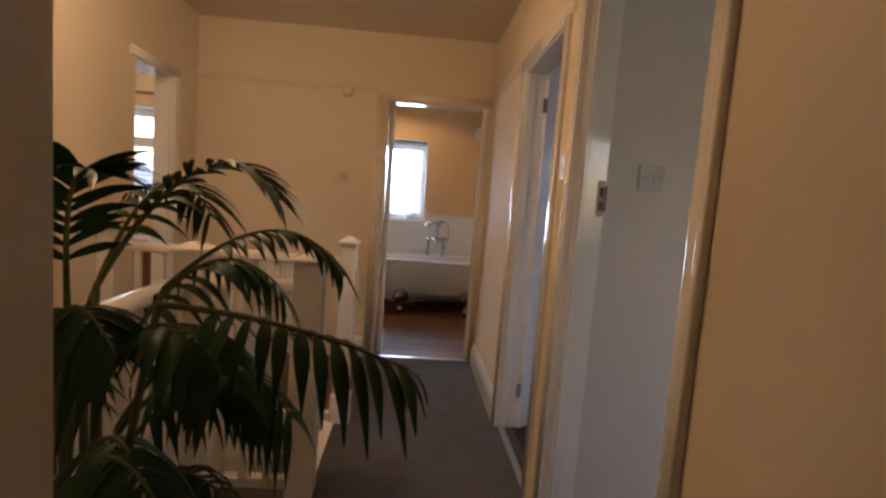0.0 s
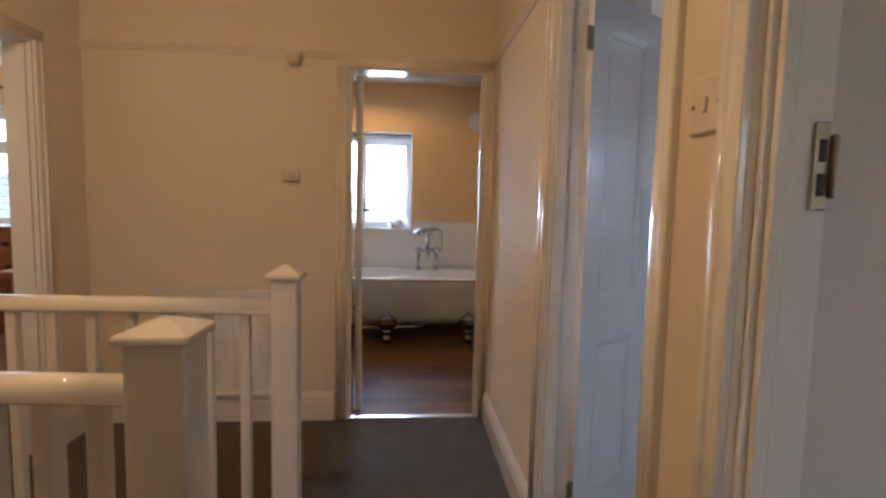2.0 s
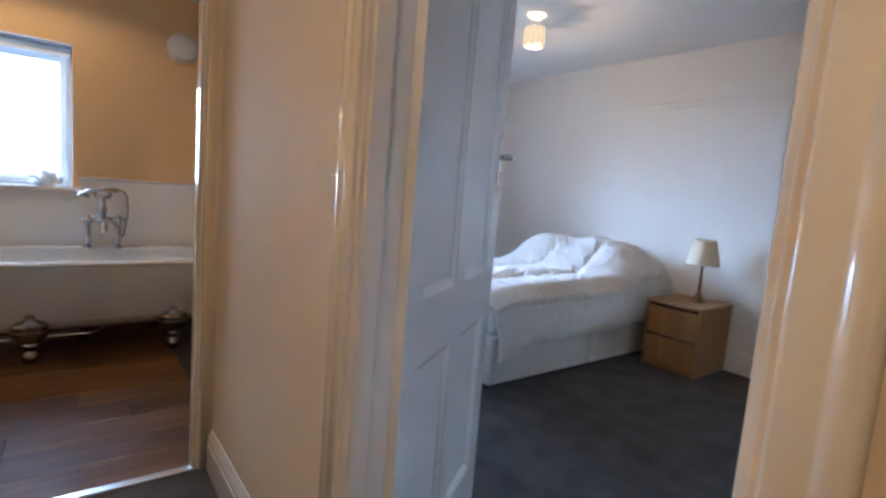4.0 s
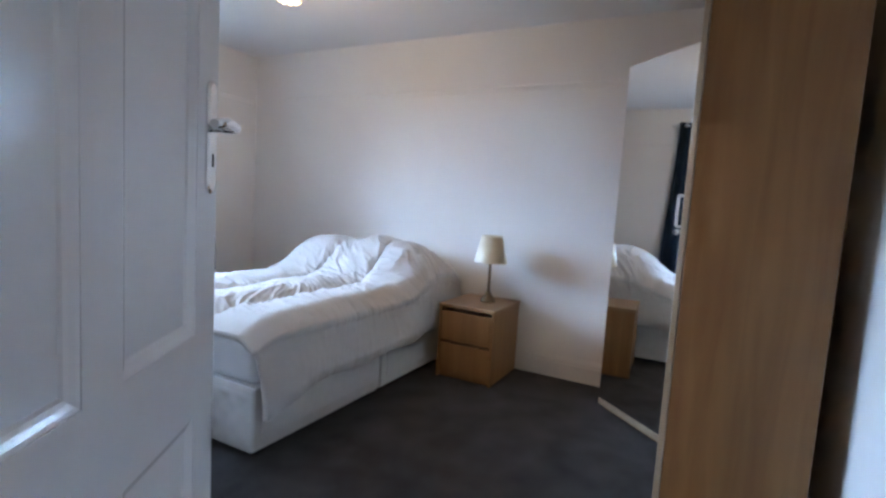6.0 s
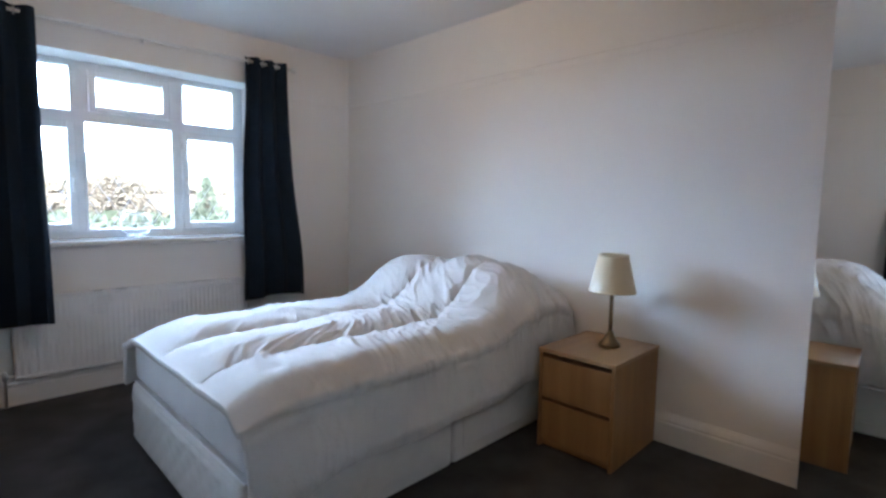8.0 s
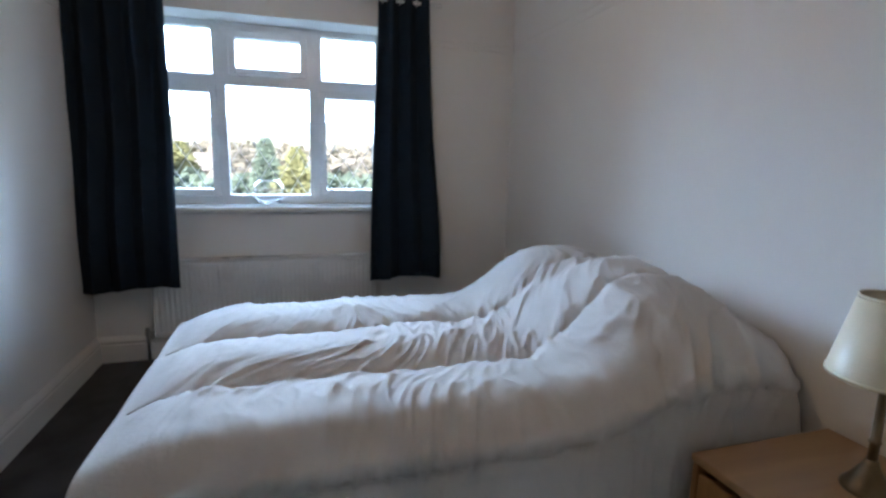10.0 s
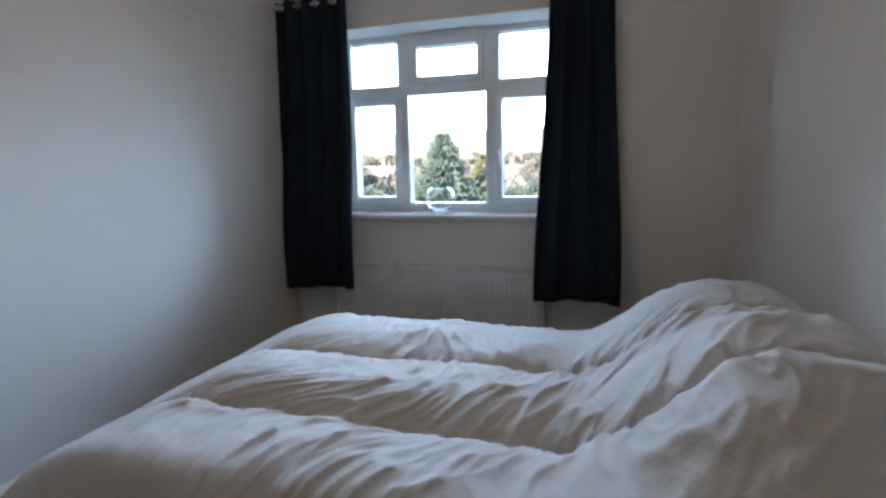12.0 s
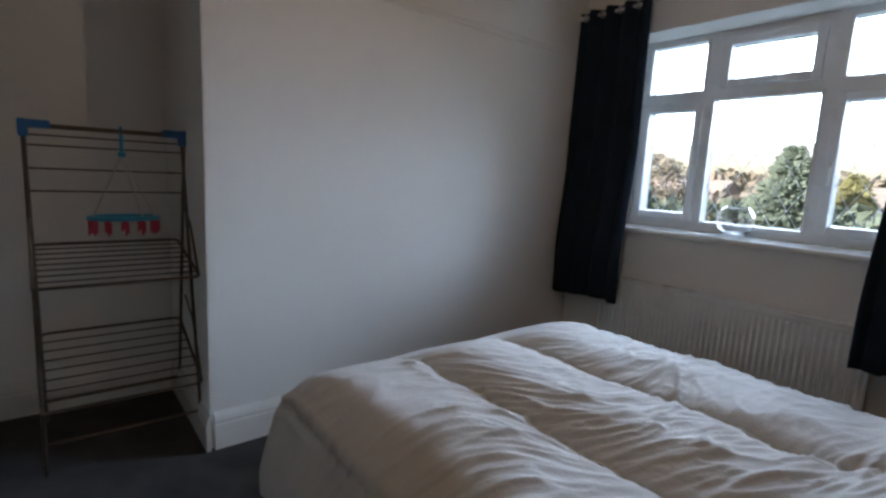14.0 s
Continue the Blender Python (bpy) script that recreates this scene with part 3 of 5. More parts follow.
latch = box(0.7665, -0.011, 1.22, 0.7695, 0.011, 1.38, 0.001, 1)
sub("latch_plate", latch, M_CHROME, bed_door, "bright latch plate on the door edge")

bath_door = thing("door_bathroom", "white gloss bathroom door standing open into the room", "door", (-0.258, 3.868, 0.006), 94.5, kind="structure")
panel_leaf(bath_door, 0.70, 1.972)
for z in (0.285, 1.82):
    hinge(bath_door, -0.026, 0.043, z)
lever_set(bath_door, 0.655, 1.20, -1, -1)
lever_set(bath_door, 0.655, 1.20, 1, -1)

back_door = thing("door_back_room", "white gloss door of the back bedroom, standing open", "door", (-1.828, 2.935, 0.006), 183.0, kind="structure")
panel_leaf(back_door, 0.72, 1.93)
lever_set(back_door, 0.68, 1.25, -1, -1)


# ---- windows ----
def upvc_window(name, label, x0, x1, z0, z1, y, cols, panes, openers, pane_mat=None, lead=()):
    """A white frame at y. cols: mullion centres; panes: (x0, x1, z0, z1) glazed openings; openers: those panes with a sash of their own."""
    w = thing(name, label, "window", (0, y, 0), kind="structure")
    fr = bmesh.new()
    cut_x = sorted({x0, x1, *(p[0] for p in panes), *(p[1] for p in panes)})
    cut_z = sorted({z0, z1, *(p[2] for p in panes), *(p[3] for p in panes)})
    for a, b in zip(cut_x, cut_x[1:]):
        run = None
        for c, d in list(zip(cut_z, cut_z[1:])) + [(None, None)]:
            solid = c is not None and not any(p[0] <= (a + b) / 2 <= p[1] and p[2] <= (c + d) / 2 <= p[3] for p in panes)
            if solid and run is None:
                run = [c, d]
            elif solid:
                run[1] = d
            elif run is not None:
                put(fr, a, -0.03, run[0], b, 0.04, run[1])
                run = None
    sub("window_frame", fr, M_UPVC, w, "white frame")
    for i, (a, b, c, d) in enumerate(panes):
        bead = bmesh.new()
        e = 0.016
        deep = -0.052 if i in openers else -0.036
        wide = 0.045 if i in openers else e
        for q in ((a - wide, c - wide, a, d + wide), (b, c - wide, b + wide, d + wide), (a, c - wide, b, c), (a, d, b, d + wide)):
            put(bead, q[0], deep, q[1], q[2], -0.029, q[3], 0.006, 2)
        sash = sub("sash", bead, M_UPVC, w)
        g = sub("pane", box(a - 0.005, 0.0, c - 0.005, b + 0.005, 0.006, d + 0.005), pane_mat or M_WINGLASS, w, "glass pane")
        g.visible_shadow = pane_mat is M_FROST
        if i in openers:
            hx = b + 0.022 if openers[i] > 0 else a - 0.022
            hz = (c + d) / 2 - 0.02
            hb = bmesh.new()
            if openers[i] == 9:
                put(hb, (a + b) / 2 - 0.05, -0.068, c - 0.034, (a + b) / 2 + 0.05, -0.05, c - 0.016, 0.004, 2)
                tube(rounded_path([((a + b) / 2 - 0.02, -0.066, c - 0.026), ((a + b) / 2 - 0.02, -0.085, c - 0.028), ((a + b) / 2 + 0.06, -0.088, c - 0.03)], 0.01), 0.006, 8, hb)
            else:
                put(hb, hx - 0.011, -0.062, hz - 0.04, hx + 0.011, -0.05, hz + 0.04, 0.004, 2)
                tube(rounded_path([(hx, -0.06, hz), (hx, -0.082, hz), (hx - openers[i] * 0.004, -0.084, hz - 0.085)], 0.012), 0.0075, 8, hb)
            sub("window_handle", hb, M_PLASTIC, sash, "white handle")
        if i in lead:
            lb = bmesh.new()
            s, t = 0.125, 0.0017
            n = int(((b - a) + (d - c)) / s) + 2
            for k in range(-n, n):
                for sg in (1, -1):
                    # lines x = a + k*s + sg*(z-c)*0.62 clipped to the pane
                    zz = []
                    for z in (c, d):
                        zz.append((a + k * s + sg * (z - c) * 0.62, z))
                    (xa, za), (xb, zb) = zz
                    if xa == xb:
                        continue
                    u0, u1 = sorted(((a - xa) / (xb - xa), (b - xa) / (xb - xa)))
                    u0, u1 = max(0, u0), min(1, u1)
                    if u1 - u0 > 0.01:
                        tube([(xa + (xb - xa) * u0, -0.002, za + (zb - za) * u0), (xa + (xb - xa) * u1, -0.002, za + (zb - za) * u1)], t, 4, lb)
            sub("leading", lb, M_LEAD, w, "diamond lead strips")
    return w


BW = [(1.76, 2.09, 1.805, 2.085), (2.235, 2.635, 1.850, 2.035), (2.78, 3.14, 1.805, 2.085),
      (1.775, 2.065, 1.065, 1.685), (2.165, 2.69, 1.025, 1.74), (2.80, 3.13, 1.065, 1.685)]
upvc_window("window_bedroom", "white plastic casement window with six panes and leaded lights", 1.70, 3.22, 0.965, 2.125, 6.385, (), BW, {1: 9, 3: 1, 5: -1}, lead=(3, 4, 5))
structure("window_sill_bedroom", box(1.66, 6.075, 0.935, 3.26, 6.36, 0.965, 0.008, 2), M_GLOSS, "white gloss window board below the bedroom window", "window sill")
BT = [(-0.74, -0.474, 1.06, 1.90), (-0.385, 0.010, 1.085, 1.868)]
upvc_window("window_bathroom", "white plastic bathroom window", -0.80, 0.08, 1.01, 1.985, 6.30, (), BT, {1: -1}, M_FROST)
structure("window_sill_bathroom", box(-0.84, 6.065, 0.985, 0.12, 6.28, 1.01, 0.006, 2), M_GLOSS, "white window board in the bathroom", "window sill")
LW = [(-4.78, -4.28, 1.78, 2.03), (-4.18, -3.75, 1.80, 2.02), (-3.62, -3.12, 1.78, 2.03),
      (-4.76, -4.27, 1.06, 1.66), (-4.18, -3.73, 1.03, 1.68), (-3.60, -3.13, 1.06, 1.66)]
upvc_window("window_back_room", "white plastic casement window of the back bedroom", -4.85, -3.05, 0.96, 2.12, 6.385, (), LW, {1: 9, 3: 1, 5: -1}, lead=(4, 5))
structure("window_sill_back_room", box(-4.9, 6.075, 0.935, -3.0, 6.36, 0.96, 0.008, 2), M_GLOSS, "white window board of the back bedroom", "window sill")
# unseen window, its size chosen by how much daylight it lets in
FW = [(1.66, 2.26, 0.97, 1.98), (2.34, 2.94, 0.97, 1.98)]
upvc_window("window_front", "unseen white front room window sized to let in daylight", 1.60, 3.0, 0.9, 2.05, -1.75, (), FW, {})


# ---- landing: balustrades and stairs ----
def newel(parent, x, y, z0, z1, s=0.088, block=False, peak=0.046):
    bm = box(x - s / 2, y - s / 2, z0, x + s / 2, y + s / 2, z1, 0.006, 2)
    po = sub("newel_post", bm, M_GLOSS, parent, "square cream newel post")
    c = bmesh.new()
    put(c, x - s / 2 - 0.014, y - s / 2 - 0.014, z1, x + s / 2 + 0.014, y + s / 2 + 0.014, z1 + 0.018, 0.006, 2)
    q = s / 2 + 0.009
    base = [c.verts.new((x + i * q, y + j * q, z1 + 0.018)) for i, j in ((-1, -1), (1, -1), (1, 1), (-1, 1))]
    top = [c.verts.new((x + i * 0.008, y + j * 0.008, z1 + peak)) for i, j in ((-1, -1), (1, -1), (1, 1), (-1, 1))]
    for i in range(4):
        c.faces.new((base[i], base[(i + 1) % 4], top[(i + 1) % 4], top[i]))
    c.faces.new(top)
    sub("newel_cap", c, M_GLOSS, po, "pyramid newel cap")
    if block:
        sub("newel_base", box(x - s / 2 - 0.012, y - s / 2 - 0.012, z0, x + s / 2 + 0.012, y + s / 2 + 0.012, z0 + 0.16, 0.008, 2), M_GLOSS, po)


def handrail(parent, a, b, w=0.062, h=0.052):
    a, b = Vector(a), Vector(b)
    d = (b - a).normalized()
    n = d.cross(Vector((0, 0, 1))).normalized()
    up = n.cross(d)
    prof = []
    for i in range(13):
        t = math.pi * i / 12
        prof.append((w / 2 * math.cos(t), 0.018 + (h - 0.018) * math.sin(t)))
    prof += [(-w / 2, 0.008), (-w / 2 + 0.012, 0), (w / 2 - 0.012, 0), (w / 2, 0.008)]
    bm = bmesh.new()
    rows = [[bm.verts.new(p + n * x + up * (z - h)) for x, z in prof] for p in (a, b)]
    for i in range(len(prof)):
        j = (i + 1) % len(prof)
        f = bm.faces.new((rows[0][i], rows[0][j], rows[1][j], rows[1][i]))
        f.smooth = i < 12
    bm.faces.new(rows[0])
    bm.faces.new(rows[1][::-1])
    sub("handrail", bm, M_GLOSS, parent, "rounded cream gloss handrail")


def baluster(parent, x, y, z0, z1, s=0.032):
    sub("baluster", box(x - s / 2, y - s / 2, z0, x + s / 2, y + s / 2, z1, 0.003, 1), M_GLOSS, parent)


bal = thing("balustrade", "cream gloss balustrade with square spindles behind the stairwell", "balustrade", (0, 0, 0), group="stairwell balustrades")
newel(bal, -0.388, 2.60, 0, 0.996, 0.085, True)
newel(bal, -1.655, 2.62, 0, 0.985, 0.085)
handrail(bal, (-1.61, 2.62, 0.935), (-0.43, 2.60, 0.925))
sub("bottom_rail", box(-1.61, 2.585, 0.0, -0.43, 2.635, 0.045, 0.005, 1), M_GLOSS, bal)
for i in range(9):
    baluster(bal, -1.50 + i * 0.122, 2.61, 0.04, 0.885)
bal = thing("balustrade", "cream gloss balustrade between two thick newel posts", "balustrade", (0, 0, 0), group="stairwell balustrades")
newel(bal, -0.455, 1.905, -0.25, 0.982, 0.112, peak=0.040)
newel(bal, -0.930, 1.945, -0.25, 0.990, 0.112, peak=0.040)
handrail(bal, (-0.875, 1.94, 0.905), (-0.511, 1.910, 0.905), 0.07, 0.056)
sub("bottom_rail", box(-0.885, 1.915, 0.0, -0.515, 1.965, 0.05, 0.005, 1), M_GLOSS, bal)
for i in range(3):
    baluster(bal, -0.80 + i * 0.10, 1.93, 0.045, 0.855, 0.036)
bal = thing("balustrade", "cream gloss balustrade along the stairwell beside the plant", "balustrade", (0, 0, 0), group="stairwell balustrades")
handrail(bal, (-0.94, 0.372, 0.895), (-0.94, 1.890, 0.905), 0.07, 0.056)
sub("bottom_rail", box(-0.965, 0.372, 0.0, -0.915, 1.89, 0.05, 0.005, 1), M_GLOSS, bal)
for i in range(12):
    baluster(bal, -0.94, 0.50 + i * 0.12, 0.045, 0.848, 0.036)
structure("trim_stair_nosing", box(-0.475, 1.99, -0.03, -0.415, 2.555, 0.012, 0.008, 2), M_GLOSS, "cream gloss landing nosing at the stair head", "nosing")
structure("trim_well_apron", box(-0.93, 1.93, -0.22, -0.52, 1.955, -0.001), M_GLOSS, "cream gloss stairwell apron", "apron")
structure("trim_well_apron_far", box(-1.70, 2.575, -0.22, -0.43, 2.60, -0.001), M_GLOSS, "cream gloss stairwell apron", "apron")
stairs = thing("staircase", "carpeted staircase going down between cream balustrades", "stairs", (0, 0, 0))
for i in range(5):
    bm = box(-0.475 - 0.22 * (i + 1), 1.98, -0.19 * (i + 1) - 0.16, -0.475 - 0.22 * i + 0.02, 2.575, -0.19 * (i + 1), 0.01, 2)
    sub("step", bm, M_CARPET, stairs)


# ---- landing: fixtures ----
def switch_plate(name, m, label, w=0.086, h=0.086, rockers=2, material=M_PLASTIC):
    """A wall switch; its face looks along -y of the pose m."""
    s = thing(name, label, "light switch")
    s.matrix_world = m
    sub("face_plate", box(-w / 2, -0.009, -h / 2, w / 2, 0, h / 2, 0.003, 2), material, s)
    for i in range(rockers):
        cx = (i - (rockers - 1) / 2) * 0.022
        sub("rocker", box(cx - 0.006, -0.0135, -0.013, cx + 0.006, -0.008, 0.013, 0.002, 1), material, s)
    for sx in (-1, 1):
        sub("screw", lathe([(0.0, 0), (0.0035, 0), (0.0035, 0.0012), (0, 0.0012)], 10, m=Matrix.Rotation(radians(90), 4, "X"), at=(sx * w * 0.37, -0.0092, 0)), M_BRONZE, s, "small screw head")
    return s


switch_plate("light_switch", pose(0.483, 1.690, 1.418, 0, 0, -90), "ivory two-gang light switch beside the bedroom door", 0.09, 0.09, 1, M_CREAMPL)
switch_plate("light_switch", pose(0.765, 1.605, 1.40, 0, 0, 0), "grey two-gang light switch on the front room wall", 0.09, 0.09, 2, M_GREYPL)
st = thing("strike_plate", "worn chrome strike plate on a white door lining", "strike plate", (0.586, 1.588, 1.315))
sub("plate", box(-0.014, -0.004, -0.062, 0.012, 0, 0.062, 0.002, 1), M_HINGE, st)
sub("lip", box(0.010, -0.012, -0.045, 0.020, -0.001, 0.045, 0.003, 1), M_HINGE, st)
for z in (-0.026, 0.022):
    sub("slot", box(-0.006, -0.0055, z - 0.016, 0.006, -0.003, z + 0.016, 0.001, 1), M_IRON, st, "dark slot")
th = thing("thermostat", "cream square wall thermostat", "thermostat", (-0.620, 3.75, 1.402))
sub("housing", box(-0.047, -0.026, -0.037, 0.047, 0, 0.037, 0.006, 2), M_CREAMPL, th)
sub("dial", lathe([(0.0, 0), (0.019, 0), (0.017, 0.008), (0, 0.008)], 20, m=Matrix.Rotation(radians(90), 4, "X"), at=(0.008, -0.026, 0.0)), M_CREAMPL, th)
sm = thing("smoke_alarm", "cream round alarm on the picture rail", "alarm", (-0.605, 3.727, 2.032))
sub("base", box(-0.04, -0.004, -0.045, 0.04, 0.0, 0.045, 0.003, 1), M_CREAMPL, sm)
sub("cover", lathe([(0.0, 0.034), (0.03, 0.032), (0.041, 0.022), (0.043, 0), (0, 0)], 24, m=Matrix.Rotation(radians(90), 4, "X"), at=(0, -0.004, 0)), M_CREAMPL, sm)


def radiator(name, label, at, turn, w, h, fins, lip=0.012):
    r = thing(name, label, "radiator", at, turn)
    bm = bmesh.new()
    n = fins * 4
    front, back = [], []
    for i in range(n + 1):
        x = -w / 2 + w * i / n
        d = (0.0, 0.006, 0.006, 0.0)[i % 4]
        front.append((x, -0.052 - d))
        back.append((x, -0.040))
    vs = [[bm.verts.new((x, y, z)) for x, y in front] for z in (0.02, 0.045, h - 0.045, h - 0.02)]
    for i, v in enumerate(vs[0]):
        v.co.y = -0.054
    for v in vs[3]:
        v.co.y = -0.054
    for a, b in zip(vs, vs[1:]):
        for i in range(n):
            f = bm.faces.new((a[i], a[i + 1], b[i + 1], b[i]))
            f.smooth = True
    sub("front_panel", bm, M_RAD, r)
    put_back = box(-w / 2, -0.050, 0.0, w / 2, -0.034, h, 0.005, 2)
    put(put_back, -w / 2, -0.058, h - 0.03, w / 2, -0.05, h - 0.004, 0.004, 1)
    put(put_back, -w / 2, -0.058, 0.004, w / 2, -0.05, 0.03, 0.004, 1)
    sub("back_panel", put_back, M_RAD, r)
    g = bmesh.new()
    put(g, -w / 2, -0.062, h, w / 2, -0.012, h + 0.010, 0.003, 1)
    for i in range(int(w / 0.03)):
        x = -w / 2 + 0.02 + i * 0.03
        put(g, x, -0.056, h + 0.010, x + 0.016, -0.020, h + 0.0115)
    sub("top_grille", g, M_RAD, r, "slotted top grille")
    for sx in (-1, 1):
        sub("side_panel", box(sx * w / 2 - 0.002, -0.062, 0.01, sx * w / 2 + 0.002, -0.012, h, 0.001, 1), M_RAD, r)
        sub("bracket", box(sx * w * 0.35 - 0.02, -0.036, 0.1, sx * w * 0.35 + 0.02, 0, h - 0.1), M_RAD, r)
        v = tube(rounded_path([(sx * (w / 2 - 0.01), -0.04, 0.03), (sx * (w / 2 + 0.045), -0.04, 0.03), (sx * (w / 2 + 0.045), -0.04, -at[2])], 0.015), 0.0075, 8)
        lathe([(0, -0.022), (0.012, -0.022), (0.014, 0.018), (0.010, 0.03), (0, 0.03)], 12, bm=v, at=(sx * (w / 2 + 0.045), -0.04, 0.03))
        sub("valve", v, M_PLASTIC if sx > 0 else M_STEEL, r, "pipe and valve")
    return r


radiator("radiator", "white ribbed panel radiator on the landing wall", (-1.03, 3.75, 0.16), 0, 0.60, 0.59, 18)


def palm_frond(p0, p1, p2, leaf_len, droop, n=18, seed=0):
    """One feather frond: a rib that arches from p0 over p1 to p2, with paired narrow leaflets."""
    rng = random.Random(seed)
    p0, p1, p2 = Vector(p0), Vector(p1), Vector(p2)
    ctrl = p1 * 2 - (p0 + p2) / 2
    pts = [p0 * (1 - s) ** 2 + ctrl * 2 * s * (1 - s) + p2 * s * s for s in [i / 21 for i in range(22)]]
    bm_r = tube(pts, 0.0055, 6, taper=0.3)
    bm = bmesh.new()
    for k in range(n):
        s = 0.22 + 0.77 * (k + 0.5) / n
        i = min(20, int(s * 21))
        p = pts[i].lerp(pts[i + 1], s * 21 - i)
        ax = (pts[i + 1] - pts[i]).normalized()
        nrm = ax.cross(Vector((0, 0, 1)))
        nrm.normalize()
        ll = leaf_len * (0.55 + 0.6 * math.sin(math.pi * min(1, (s - 0.12) / 0.95)) ** 0.8) * rng.uniform(0.85, 1.12)
        for sg in (-1, 1):
            fwd = 0.45 + 0.75 * max(0, s - 0.3) + rng.uniform(-0.12, 0.12)
            dirn = (nrm * sg + ax * fwd + Vector((0, 0, 0.30 - 0.35 * droop + rng.uniform(-0.15, 0.15)))).normalized()
            w = 0.0082 * rng.uniform(0.8, 1.2)
            last = None
            wv = (ax - dirn * ax.dot(dirn)).normalized()
            for j in range(6):
                u = j / 5
                q = p + dirn * (ll * u * (1 - 0.25 * droop * u)) + Vector((0, 0, -ll * 0.85 * droop * u * u))
                ww = w * (0.35 + 3.0 * u * (1 - u)) * (1 - u ** 4) + 0.0005
                row = [bm.verts.new(q - wv * ww), bm.verts.new(q + Vector((0, 0, -0.3 * ww))), bm.verts.new(q + wv * ww)]
                if last:
                    for a in range(2):
                        f = bm.faces.new((last[a], last[a + 1], row[a + 1], row[a]))
                        f.smooth = True
                last = row
    return bm_r, bm


palm = thing("potted_palm", "dark green feathery parlour palm in a terracotta pot on the landing", "plant", (-0.62, 0.72, 0))
sub("pot", lathe([(0.0, 0.0), (0.105, 0.0), (0.112, 0.01), (0.148, 0.23), (0.162, 0.232), (0.164, 0.27), (0.150, 0.27), (0.146, 0.235), (0, 0.235)], 32), M_POT, palm, "terracotta pot")
soil = lathe([(0.0, 0.246), (0.07, 0.25), (0.144, 0.240)], 24, close=False)
sub("soil", soil, M_SOIL, palm)
FRONDS = [((0.04, 0.02, 1.08), (0.20, 0.02, 1.285), (0.335, 0.02, 1.245), 0.115, 0.35),
          ((0.12, 0.08, 1.07), (0.295, 0.13, 1.185), (0.425, 0.20, 1.095), 0.100, 0.6),
          ((0.20, -0.10, 1.085), (0.40, -0.20, 1.092), (0.565, -0.25, 1.060), 0.095, 0.95),
          ((-0.06, 0.04, 1.00), (-0.16, 0.12, 1.25), (-0.28, 0.16, 1.22), 0.120, 0.45),
          ((-0.02, 0.08, 1.00), (0.02, 0.26, 1.25), (0.08, 0.40, 1.18), 0.140, 0.6),
          ((0.02, -0.04, 0.90), (0.10, -0.14, 1.08), (0.20, -0.20, 1.04), 0.120, 0.8),
          ((-0.05, -0.02, 0.90), (-0.14, -0.12, 1.16), (-0.20, -0.18, 1.14), 0.10, 0.6),
          ((0.02, 0.0, 0.72), (0.14, -0.10, 0.88), (0.26, -0.20, 0.78), 0.13, 1.0),
          ((0.03, 0.04, 0.70), (0.17, 0.12, 0.88), (0.30, 0.18, 0.76), 0.13, 1.0),
          ((-0.03, 0.0, 0.78), (-0.13, 0.0, 1.06), (-0.22, 0.02, 1.02), 0.15, 0.8),
          ((0.01, -0.03, 0.62), (0.10, -0.14, 0.80), (0.20, -0.24, 0.66), 0.17, 1.0),
          ((0.04, 0.02, 0.60), (0.18, 0.02, 0.76), (0.34, 0.02, 0.60), 0.17, 1.0),
          ((-0.03, 0.05, 0.66), (-0.10, 0.18, 0.92), (-0.18, 0.30, 0.82), 0.15, 0.9),
          ((-0.02, -0.03, 0.64), (-0.10, -0.14, 0.86), (-0.18, -0.22, 0.76), 0.15, 0.9),
          ((0.02, 0.05, 0.86), (0.14, 0.20, 1.10), (0.28, 0.32, 1.02), 0.15, 0.8),
          ((0.01, 0.0, 1.00), (0.03, -0.03, 1.22), (0.08, -0.05, 1.27), 0.12, 0.3),
          ((0.04, 0.0, 0.45), (0.16, -0.08, 0.60), (0.28, -0.14, 0.44), 0.16, 1.0),
          ((0.06, 0.05, 0.82), (0.19, 0.06, 0.98), (0.30, 0.08, 0.92), 0.12, 1.0),
          ((0.06, -0.04, 0.93), (0.21, -0.12, 1.06), (0.33, -0.20, 1.02), 0.105, 0.7),
          ((0.05, -0.06, 0.74), (0.19, -0.19, 0.90), (0.32, -0.29, 0.85), 0.11, 1.0),
          ((0.09, 0.00, 0.84), (0.26, -0.05, 0.98), (0.40, -0.10, 0.92), 0.11, 0.9)]
for i, (p0, p1, p2, ll, dr) in enumerate(FRONDS):
    rib, leaves = palm_frond(p0, p1, p2, ll, dr, 12 if i == 2 else 15, seed=i)
    foot = Vector((0.05 * math.cos(i * 2.4), 0.05 * math.sin(i * 2.4), 0.24))
    tube([foot, foot.lerp(Vector(p0), 0.5) + Vector((0.01, 0, 0)), p0], 0.008, 6, rib, 0.7)
    frd = sub("frond", leaves, M_LEAF, palm)
    sub("rib", rib, M_STALK, frd, "green-brown leaf rib")


